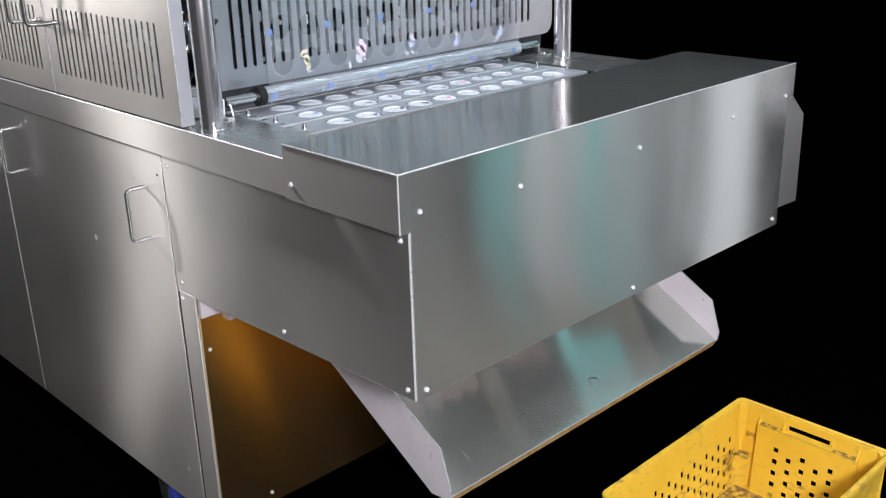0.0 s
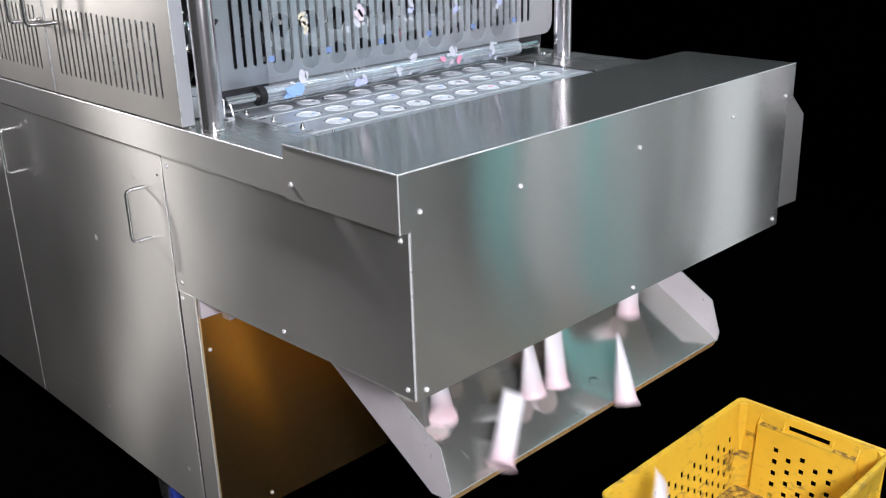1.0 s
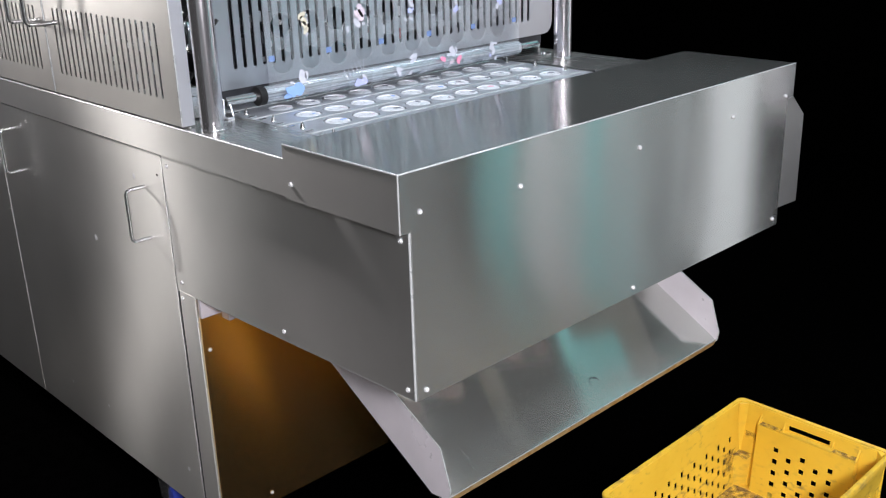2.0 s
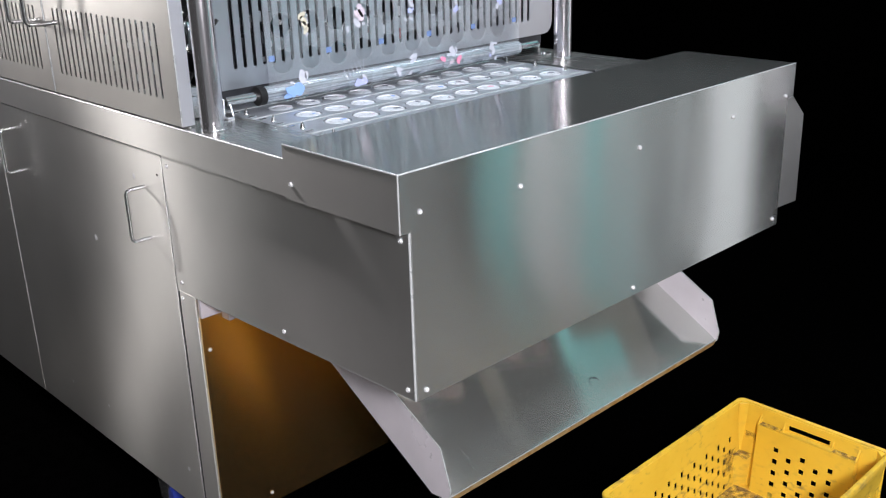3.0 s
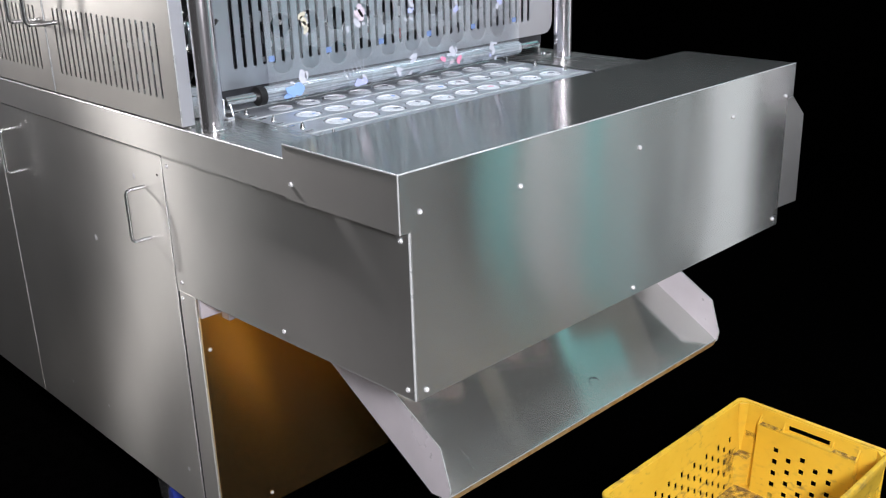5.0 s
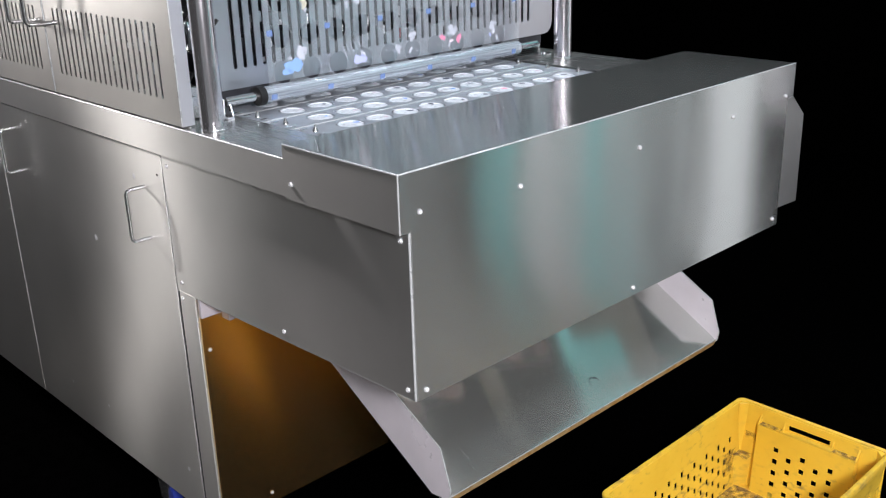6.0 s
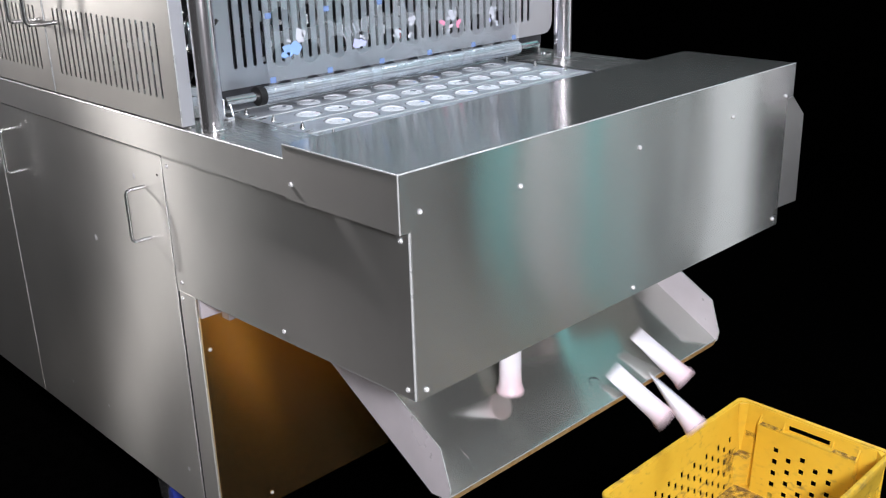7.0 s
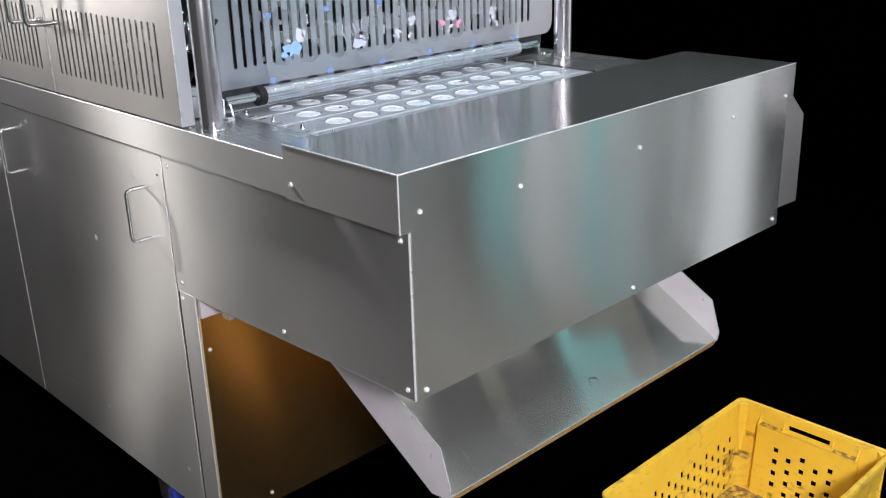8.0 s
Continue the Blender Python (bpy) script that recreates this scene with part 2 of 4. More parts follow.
# unseen wall bays, made up for the bands that the steel mirrors
EAST = [(-6.0, -2.0, GREY_WALL), (-2.0, -1.68, DARK_WALL), (-1.68, -1.46, TEAL_WALL), (-1.46, -1.40, DARK_WALL), (-1.40, -1.34, PALE_WALL), (-1.34, -1.27, WHITE_WALL), (-1.27, -1.22, GREY_WALL), (-1.22, -1.09, PALE_WALL), (-1.09, -0.98, TEAL_WALL), (-0.98, -0.87, PALE_WALL), (-0.87, -0.76, GREY_WALL), (-0.76, -0.70, PALE_WALL), (-0.70, -0.62, GREY_WALL), (-0.62, -0.4, DARK_WALL)]
for a, b, m in EAST:
    set_piece("wall_east", box(EX, EX + 0.2, a, b, 0.0, CEILING), m, "made-up painted wall bay for the steel to mirror", "wall")
# unseen pieces added only for the plate and the chute to mirror
set_piece("reflected_wall", box(EX, 3.5, -0.4, -0.36, 0.85, 1.7), WHITE_WALL, "unseen white wall added for the slotted plate to mirror", "wall")
set_piece("reflected_wall", box(EX, 3.5, -0.4, -0.36, 1.7, CEILING), TEAL_WALL, "unseen teal wall added for the chute to mirror", "wall")
set_piece("reflected_panel", box(2.6, 2.64, -0.36, 0.6, 1.95, CEILING), TEAL_WALL, "unseen teal panel added under the ceiling for the chute's reflection", "wall")
# two more, unseen, added so that the chute mirrors black there
set_piece("backdrop_high", box(3.5, 5.0, -0.4, -0.36, 0.0, CEILING), BLACKOUT, "added black sheet that blanks out the side of the machine", "backdrop")
set_piece("backdrop_low", box(EX, 3.5, -0.4, -0.36, 0.0, 0.85), BLACKOUT, "added black sheet that blanks out the side of the machine", "backdrop")
set_piece("wall_far_east", box(5.0, 5.2, -0.4, 10.0, 0.0, CEILING), GREY_WALL, "grey painted hall wall", "wall")
# west bays and bands, made up to shape the side panels' reflections
WEST = [(0.3, 1.3, DARK_WALL), (1.3, 1.55, GREY_WALL), (1.55, 1.72, PALE_WALL), (1.72, 2.2, WHITE_WALL)]
for a, b, m in WEST:
    set_piece("wall_west", box(WX - 0.2, WX, a, b, 0.0, CEILING), m, "made-up painted wall bay for the steel to mirror", "wall")
set_piece("wall_west", box(WX - 0.2, WX, 2.2, 10.0, 0.0, 0.93), DARK_WALL, "unseen dark wall band added for the cabinet panels to mirror", "wall")
set_piece("wall_west", box(WX - 0.2, WX, 2.2, 10.0, 0.93, 1.5), WHITE_WALL, "unseen white wall band added for the guard doors to mirror", "wall")
set_piece("wall_west", box(WX - 0.2, WX, 2.2, 10.0, 1.5, CEILING), GREY_WALL, "unseen grey wall band added above the mirrored ones", "wall")
set_piece("wall_west", box(-2.0, WX - 0.2, 0.3, 0.5, 0.0, CEILING), GREY_WALL, "grey painted hall wall", "wall")
set_piece("wall_west", box(-2.2, -2.0, -6.0, 0.5, 0.0, CEILING), GREY_WALL, "grey painted hall wall", "wall")
set_piece("wall_south", box(-2.0, EX, -6.0, -5.8, 0.0, CEILING), GREY_WALL, "grey painted hall wall", "wall")
set_piece("wall_north", box(WX, 5.0, 9.8, 10.0, 0.0, CEILING), GREY_WALL, "grey painted hall wall", "wall")
# housings put behind the added lamps, none of them seen
for x, y, z, w, d, watts, c in LAMPS:
    set_piece("added_housing", box(x - w / 2 - 0.02, x + w / 2 + 0.02, y - d / 2 - 0.02, y + d / 2 + 0.02, z + 0.005, CEILING), WHITE_WALL, "white housing added over an unseen ceiling lamp", "lamp")

for eye, target, w, h, watts, c in ADDED_LIGHTS:
    set_piece("added_housing", box(-w / 2 - 0.01, w / 2 + 0.01, -h / 2 - 0.01, h / 2 + 0.01, 0.002, 0.009), GREY_WALL, "flat grey back plate added behind an unseen light", "lamp").matrix_world = look(eye, target)

# ---- machine cabinet ----
TABLE = 1.09
XL, XR = 0.022, 1.236          # side panels
CAB_Y, CAB_BACK = 0.71, 3.2    # the cabinet under the table


def handle(parent, x, y, z0, z1, way=-1, reach=0.0465, r=0.0042):
    """A bent bar handle, standing off to -x from an upright sheet."""
    c = 0.012
    pts = [(x, y, z0), (x + way * (reach - c), y, z0)]
    pts += [(x + way * (reach - c + c * math.sin(radians(a))), y, z0 + c - c * math.cos(radians(a))) for a in (22, 45, 68, 90)]
    pts += [(x + way * (reach - c + c * math.cos(radians(a))), y, z1 - c + c * math.sin(radians(a))) for a in (0, 22, 45, 68, 90)]
    pts += [(x, y, z1)]
    ob = smooth(part("handle", rod(pts, r), CHROME, parent, "bent polished steel bar handle"), 50)
    return ob


def cabinet():
    m = thing("machine_cabinet", "brushed stainless steel machine cabinet under a rounded worktop edge", "machine")
    # worktop: a folded sheet with a rounded upper edge, over the whole length, open between the carriers
    part("worktop", box(0.004, 0.0065, 0.30, CAB_BACK, 1.02, 1.0862), STEEL, m, "folded steel worktop side")
    part("edge_fold", rod([(0.0066, 0.30, 1.0872), (0.0066, CAB_BACK, 1.0872)], 0.0023, 12), EDGE_GLINT, m, "bright rounded worktop edge")
    part("worktop", box(0.0072, 0.145, 0.30, CAB_BACK, 1.084, TABLE), STEEL_TABLE, m)
    right = prism([(1.018, 1.086), (1.018, TABLE), (1.212, TABLE), (1.224, 1.086), (1.228, 1.075), (1.228, 1.02), (1.224, 1.02), (1.22, 1.08)], 0.30, CAB_BACK, "y")
    part("worktop", right, STEEL_TABLE, m)
    part("worktop", box(0.15, 1.018, 0.95, CAB_BACK, 1.084, TABLE), STEEL_TABLE, m)
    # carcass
    # plain steel panel; its amber stands for the mirrored crate
    part("end_panel", box(XL + 0.004, XR - 0.004, CAB_Y, CAB_Y + 0.003, 0.11, 0.70), STEEL_REFLECT_TINT, m, "brushed steel end panel tinted amber for the crate's reflection")
    part("base", box(XL + 0.01, XR - 0.01, CAB_Y + 0.01, CAB_BACK, 0.112, 0.13), DARK_METAL, m)
    part("side_panel", box(XR - 0.003, XR, CAB_Y, CAB_BACK, 0.106, 1.018), STEEL, m)
    part("back_panel", box(XL, XR, CAB_BACK - 0.003, CAB_BACK, 0.106, 1.018), STEEL, m)
    part("corner_post", box(XL - 0.001, XL + 0.02, CAB_Y + 0.004, 0.779, 0.106, 0.703, 0.0015), STEEL, m)
    # black strip put in for the shade in the open gap
    part("panel_gap", box(XL + 0.003, XL + 0.01, 0.7795, 0.7903, 0.106, 1.009), BLACK_RUBBER, m, "black strip for the shade in the panel gap")
    for z in (0.688, 0.15):
        screw(m, XL - 0.001, 0.765, z, "-x")
    for x, z in ((0.041, 0.572), (0.163, 0.138)):
        screw(m, x, CAB_Y, z, "-y")
    part("bracket", box(0.024, 0.078, CAB_Y - 0.012, CAB_Y, 0.655, 0.703, 0.002), CHUTE_SIDE, m, "folded steel bracket painted pinkish for the light on it")
    part("bracket", box(0.08, 0.16, CAB_Y - 0.03, CAB_Y, 0.638, 0.70, 0.002), CHUTE_SIDE, m, "folded steel bracket painted pinkish for the light on it")
    # lift-off panels, with two handles each
    for y0, y1 in ((0.7905, 1.716), (1.72, 2.64), (2.644, 3.195)):
        p = part("cabinet_panel", box(XL, XL + 0.012, y0, y1, 0.106, 1.009, 0.0007), STEEL, m, "lift-off brushed steel panel with two bar handles")
        part("panel_edge", rod([(XL, y1, 0.25), (XL, y1, 1.005)], 0.0011, 6), EDGE_GLINT, p)
        if y1 < 3:
            handle(p, XL, y0 + 0.087, 0.804, 0.924)
            handle(p, XL, y1 - 0.135, 0.833, 0.951, reach=0.042)
        if y0 < 1:
            for i, (y, z) in enumerate([(1.486, 0.220), (1.264, 0.226), (0.848, 0.210), (0.923, 0.939), (1.175, 0.734)]):
                part("blemish", lathe([(0.004 + 0.001 * i, 0.0), (0.003, 0.0003), (0.0002, 0.0003)], 9), WHITE_PLASTIC, p, "small pale blemish").matrix_basis = pose(XL, y, z, 0, -90, 0)
            part("keyhole", lathe([(0.003, 0.0), (0.003, 0.0012)], 10), BLACK_RUBBER, p).matrix_basis = pose(XL - 0.0004, 0.812, 0.962, 0, -90, 0)
    for x in (0.055, XR - 0.055):
        for y in (1.03, 3.0):
            c = part("caster", prism([(y - 0.03, 0.11), (y + 0.03, 0.11), (y + 0.018, 0.03), (y - 0.018, 0.03)], x - 0.022, x + 0.022, "x", 0.003), BOLT, m, "steel caster fork with a blue wheel")
            w = part("wheel", lathe([(0.02, -0.014), (0.036, -0.014), (0.04, -0.01), (0.04, 0.01), (0.036, 0.014), (0.02, 0.014)], 24), BLUE_PU, c)
            w.matrix_basis = pose(x, y, 0.046, 0, 90, 0)
    return m


cabinet()


# ---- discharge hood: the cover cap, the front plate and the side sheets ----
def hood():
    m = thing("discharge_hood", "brushed stainless steel hood over the discharge end, screwed on", "machine hood")
    t = 0.002
    # cap, its left side flange and its right one
    cap = prism([(0.0022, 1.1167), (1.2578, 1.1167), (1.26, 1.1145), (1.26, 1.104), (1.258, 1.104), (1.258, 1.1137), (0.0022, 1.1137)], 0.0025, 0.302, "y")
    smooth(part("cover_cap", cap, STEEL_TOP, m), 20)
    part("side_flange", box(0.0, 0.002, 0.0025, 0.302, 1.018, 1.1155), STEEL, m, "folded steel side flange of the cover")
    # front plate: wide above, narrower below, a bright folded upper edge
    front = prism([(0.0, 1.1167), (1.26, 1.1167), (1.26, 1.038), (1.236, 1.034), (1.236, 0.722), (0.024, 0.7165), (0.024, 1.022), (0.018, 1.019), (0.0, 1.018)], 0.0, 0.0022, "y")
    part("front_plate", front, STEEL_FRONT, m, "wide brushed steel front plate")
    part("edge_fold", rod([(0.0, 0.0012, 1.1160), (1.26, 0.0012, 1.1160)], 0.0015, 8), EDGE_GLINT, m, "bright folded upper edge")
    part("edge_fold", rod([(0.0005, 0.001, 1.1165), (0.0005, 0.30, 1.1165)], 0.0018, 8), EDGE_GLINT, m)
    part("edge_fold", rod([(0.0008, 0.001, 1.116), (0.0008, 0.001, 1.019)], 0.0015, 8), EDGE_GLINT, m)
    # rounded tab of the side flange round the corner
    tab = prism([(0.001, 1.02), (0.016, 1.018), (0.026, 1.022), (0.034, 1.035), (0.038, 1.052), (0.022, 1.066), (0.018, 1.114), (0.001, 1.114)], -0.0012, 0.0, "y")
    part("corner_tab", tab, STEEL_TABLE, m, "rounded steel corner tab")
    # side sheets
    side = part("side_sheet", prism([(0.003, 1.022), (0.785, 1.022), (0.785, 0.70), (0.003, 0.7165)], XL, XL + t, "x"), STEEL, m, "brushed steel side sheet")
    part("edge_fold", rod([(XL, 0.0035, 1.02), (XL, 0.0035, 0.717)], 0.0022, 8), EDGE_GLINT, m)
    part("edge_fold", rod([(XL + 0.001, 0.004, 0.7165), (XL + 0.001, 0.785, 0.70)], 0.0012, 6), EDGE_GLINT, m)
    far = pierced((0.003, 0.785), (0.722, 1.03), [(0.015, 0.155, 0.83, 1.027)])
    part("side_sheet", slab(far, lambda u, v, w: (XR - w, u, v), t), STEEL, m, "steel side sheet with a wide opening")
    flap = prism([(1.238, 1.035), (1.284, 1.034), (1.350, 0.978), (1.354, 0.752), (1.238, 0.757)], 0.012, 0.016, "y", 0.001)
    part("side_flap", flap, STEEL, m, "chamfered steel side flap")
    for x, z in ((0.043, 1.048), (0.282, 1.036), (0.636, 1.035), (0.987, 1.035), (1.222, 1.044), (0.634, 0.737), (0.044, 0.732), (1.212, 0.741)):
        screw(m, x, -0.0005, z, "-y")
    for x, y, z in ((0.0, 0.283, 1.048), (XL, 0.025, 0.999), (XL, 0.022, 0.732), (XL, 0.38, 0.727), (XL, 0.765, 0.99), (XL, 0.762, 0.725)):
        screw(m, x, y, z, "-x")


hood()


# ---- discharge chute ----
CX0, CX1, LIP_Y, LIP_Z, SLOPE = 0.158, 1.118, 0.075, 0.423, math.tan(radians(30))


def chute():
    m = thing("discharge_chute", "sloping stainless steel discharge chute with upturned sides", "chute")
    top_y = 0.62
    fz = lambda y: LIP_Z + (y - LIP_Y) * SLOPE
    part("chute_floor", prism([(LIP_Y, fz(LIP_Y)), (top_y, fz(top_y)), (top_y, fz(top_y) - 0.0025), (LIP_Y, fz(LIP_Y) - 0.0025)], CX0, CX1, "x"), STEEL_CHUTE, m, "scuffed steel chute floor")
    for x in (CX0, CX1):
        part("chute_side", prism([(LIP_Y + 0.045, fz(LIP_Y) - 0.008), (LIP_Y - 0.002, fz(LIP_Y) - 0.004), (LIP_Y - 0.008, LIP_Z + 0.022), (LIP_Y + 0.018, LIP_Z + 0.104), (top_y, fz(top_y) + 0.09), (top_y, fz(top_y) - 0.018)], x - 0.001, x + 0.001, "x"), CHUTE_SIDE, m, "upturned steel chute side")
        part("side_fold", rod([(x, LIP_Y - 0.003, fz(LIP_Y) - 0.002), (x, LIP_Y - 0.008, LIP_Z + 0.022), (x, LIP_Y + 0.018, LIP_Z + 0.104), (x, top_y, fz(top_y) + 0.09)], 0.0015, 6), EDGE_GLINT, m)
    part("lip", rod([(CX0, LIP_Y - 0.002, fz(LIP_Y) + 0.0005), (CX1, LIP_Y - 0.002, fz(LIP_Y) + 0.0005)], 0.0011, 8), EDGE_GLINT, m, "bright folded lip")
    part("lip_edge", prism([(LIP_Y - 0.003, LIP_Z - 0.001), (LIP_Y + 0.001, LIP_Z - 0.003), (LIP_Y + 0.008, LIP_Z - 0.017), (LIP_Y + 0.004, LIP_Z - 0.017)], CX0 + 0.002, CX1 - 0.002, "x"), LIP, m, "worn yellow-brown lip edge")
    drop = part("droplet", lathe([(0.0018, -0.0002), (0.0016, 0.0003), (0.001, 0.0006), (0.0002, 0.0007)], 10), STEEL_CHUTE, m, "small water droplet")
    drop.matrix_basis = pose(0.5, 0.2, fz(0.2), 30)
    for i, (x, y) in enumerate([(0.750, 0.155), (0.738, 0.141), (0.745, 0.133), (0.747, 0.124), (0.739, 0.115), (0.744, 0.108), (0.843, 0.118), (0.829, 0.104), (0.729, 0.085), (0.662, 0.090), (0.648, 0.104), (0.253, 0.099), (0.663, 0.075)]):
        share("droplet", drop, m, pose(x, y, fz(y), 30, 0, 0) @ Matrix.Diagonal((0.7 + 0.2 * (i % 4), 0.7 + 0.2 * (i % 3), 1, 1)), "small water droplet")
    dent = arc((0, 0), 0.015, -25, 195, 12, lambda u, v: (u, v * 0.8, 0.0003))
    part("dent", rod(dent, 0.0008, 6), DARK_METAL, m, "curved scuff mark").matrix_basis = pose(0.681, 0.127, fz(0.127), 30)
    part("dent", rod([(0.004, 0.01, 0.0004), (0.012, 0.004, 0.0004)], 0.001, 6), DARK_METAL, m).matrix_basis = pose(0.681, 0.127, fz(0.127), 30)
    for x in (CX0 + 0.1, CX1 - 0.1):
        part("stay", rod([(x, 0.12, fz(0.12) - 0.006), (x, 0.30, fz(0.30) - 0.012), (x, CAB_Y, 0.60)], 0.006, 8), BOLT, m)


chute()


# ---- guards, columns and the slotted plate above the table ----
def guard_door(y0, y1, slots, handle_y):
    m = thing("guard_door", "slotted brushed steel guard door on the worktop", "guard door", 0, 0, 0, "guard doors")
    z0, z1 = TABLE + 0.004, 1.95
    quads = slotted(y0, y1, z0, z1, slots, 1.143, 1.294, 0.0085)
    part("door_sheet", slab(quads, lambda u, v, w: (0.005 + w, u, v), 0.002), STEEL_GUARD, m, "brushed steel sheet with upright slots")
    part("side_fold", box(0.005, 0.034, y0 - 0.002, y0 + 0.001, z0, z1, 0.0008), LIT_FOLD, m, "folded door edge painted pale for the light on it")
    part("edge_fold", rod([(0.0052, y0 - 0.0016, z0), (0.0052, y0 - 0.0016, z1)], 0.002, 8), EDGE_GLINT, m)
    part("edge_fold", rod([(0.0045, y1, z0), (0.0045, y1, z1)], 0.002, 8), EDGE_GLINT, m)
    part("side_fold", box(0.0075, 0.034, y1 - 0.002, y1, z0, z1), STEEL_PLATE, m)
    handle(m, 0.005, handle_y, 1.262, 1.41, reach=0.07, r=0.0055)


guard_door(0.649, 1.231, [0.712 + i * 0.02453 for i in range(20)], 1.165)
guard_door(1.236, 1.84, [1.288 + i * 0.02453 for i in range(21)], 1.258)


def column(x, y):
    m = thing("guide_column", "polished steel guide column standing on the worktop", "column", x, y, TABLE, "guide columns")
    smooth(part("shaft", lathe([(0.0238, 0.0), (0.0238, 0.9)], 40), COLUMN_STEEL, m))
    smooth(part("foot_ring", lathe([(0.025, 0.0), (0.025, 0.002), (0.0239, 0.003)], 40), BOLT, m))
    return m


column(0.0445, 0.597)
column(1.130, 0.60)
rod_m = thing("tie_rod", "thin polished steel rod beside the column", "rod", 1.156, 0.612, TABLE)
smooth(part("shaft", lathe([(0.006, 0.0), (0.006, 0.9)], 16), CHROME, rod_m))


def slotted_plate():
    m = thing("slotted_plate", "grey satin steel plate with upright slots and rounded corners", "guard plate")
    x0, x1, z0, z1, y = 0.142, 1.214, 1.137, 1.95, 0.71
    slots = [0.18 + i * 0.02463 for i in range(39)]
    r = 0.03
    quads = slotted(x0, x1 - r, z0, z1, slots, 1.178, 1.62, 0.0092)
    n = 6
    for i in range(n):
        a, b = math.pi / 2 * i / n, math.pi / 2 * (i + 1) / n
        xa, xb = x1 - r + r * math.sin(a), x1 - r + r * math.sin(b)
        quads.append(((xa, z0 + r - r * math.cos(a)), (xb, z0 + r - r * math.cos(b)), (xb, z1), (xa, z1)))
    part("sheet", slab(quads, lambda u, v, w: (u, y + w, v), 0.003), STEEL_PLATE, m)
    part("side_fold", box(x0 - 0.002, x0, y, y + 0.03, z0, z1), STEEL_PLATE, m)
    part("corner_fold", box(x1, x1 + 0.002, y, y + 0.04, z0 + r, z1), STEEL_PLATE, m)


slotted_plate()


# ---- behind the plate: the sealing head's dark works ----
def works():
    m = thing("sealing_head", "dark sealing head with steel rods and red fittings behind the slots", "machine head")
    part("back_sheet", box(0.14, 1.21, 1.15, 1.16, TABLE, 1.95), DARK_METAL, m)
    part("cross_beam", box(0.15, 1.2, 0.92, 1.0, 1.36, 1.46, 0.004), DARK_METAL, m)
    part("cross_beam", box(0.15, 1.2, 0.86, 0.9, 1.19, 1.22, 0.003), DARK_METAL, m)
    # lowest beam added to blacken the shaded gap under the plate
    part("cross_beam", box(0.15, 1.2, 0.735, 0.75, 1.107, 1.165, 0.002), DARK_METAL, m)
    rnd = random.Random(4)
    for i in range(26):
        x = 0.17 + i * 0.04 + rnd.uniform(-0.01, 0.01)
        y = rnd.uniform(0.78, 0.9)
        part("piston_rod", rod([(x, y, 1.12), (x, y, 1.5)], rnd.uniform(0.003, 0.008), 8), rnd.choice((CHROME, BOLT, DARK_METAL)), m)
        if i % 2 == 0:
            z = rnd.uniform(1.16, 1.34)
            part("fitting", lathe([(0.009, -0.012), (0.012, -0.01), (0.012, 0.01), (0.007, 0.014)], 10), rnd.choice((RED, RED, BOLT, BLACK_RUBBER)), m).matrix_basis = pose(x, y - 0.01, z)
    for i in range(14):
        y, z = rnd.uniform(0.62, 1.1), rnd.uniform(1.1, 1.34)
        part("hose", rod([(0.06, y, z), (0.07, y + 0.02, z + 0.05), (0.11, y + 0.01, z + 0.1)], 0.004, 8), rnd.choice((BOLT, BLACK_RUBBER, CHROME)), m)
    # dark sheets added round the works to keep lamp light out of the slots
    part("shading_inner", box(0.125, 0.13, 0.76, 1.9, TABLE, 1.95), DARK_METAL, m)
    part("shading_roof", box(0.0, 1.22, 0.716, 1.9, 1.952, 1.96), DARK_METAL, m)
    part("shading_rear", box(0.04, 1.21, 1.86, 1.87, TABLE, 1.95), DARK_METAL, m)
    part("shading_far", box(1.216, 1.222, 0.76, 1.9, TABLE, 1.95), DARK_METAL, m)
    for i in range(80):
        y, z, x = rnd.uniform(0.63, 1.8), rnd.uniform(1.11, 1.31), rnd.uniform(0.045, 0.11)
        w, h = rnd.uniform(0.004, 0.012), rnd.uniform(0.005, 0.022)
        part("fitting", box(x, x + w, y, y + w, z, z + h, 0.001), rnd.choice((BOLT, CHROME, CHROME, DARK_METAL, ALU)), m)
    for i in range(5):
        z = 1.13 + i * 0.045
        part("pipe", rod([(0.09 + 0.006 * (i % 3), 0.7, z), (0.09, 1.8, z + 0.01)], 0.004 + 0.0015 * (i % 2), 8), (CHROME, DARK_METAL, BOLT)[i % 3], m)
    for i in range(120):
        x, z, y = rnd.uniform(0.16, 1.18), rnd.uniform(1.15, 1.38), rnd.uniform(0.722, 0.75)
        w, h = rnd.uniform(0.006, 0.02), rnd.uniform(0.008, 0.03)
        part("fitting", box(x, x + w, y, y + 0.01, z, z + h, 0.0015, segments=1), rnd.choice((WHITE_PLASTIC, WHITE_PLASTIC, CHROME, BOLT, ALU, DARK_METAL)), m)
    for i in range(90):
        y, z = rnd.uniform(0.7, 1.8), rnd.uniform(1.13, 1.32)
        h = rnd.uniform(0.006, 0.03)
        part("fitting", box(0.016, 0.03, y, y + rnd.uniform(0.004, 0.012), z, z + h, 0.001, segments=1), rnd.choice((WHITE_PLASTIC, WHITE_PLASTIC, CHROME, ALU, DARK_METAL)), m)
    part("side_block", box(0.05, 0.085, 0.70, 0.74, 1.094, 1.16, 0.003), BOLT, m)
    part("side_block", box(0.05, 0.10, 0.78, 0.9, 1.094, 1.2, 0.004), DARK_METAL, m)


RED = plain("red_plastic", (0.4, 0.01, 0.02), (0.55, 0.02, 0.03), 0.4, 20)
works()

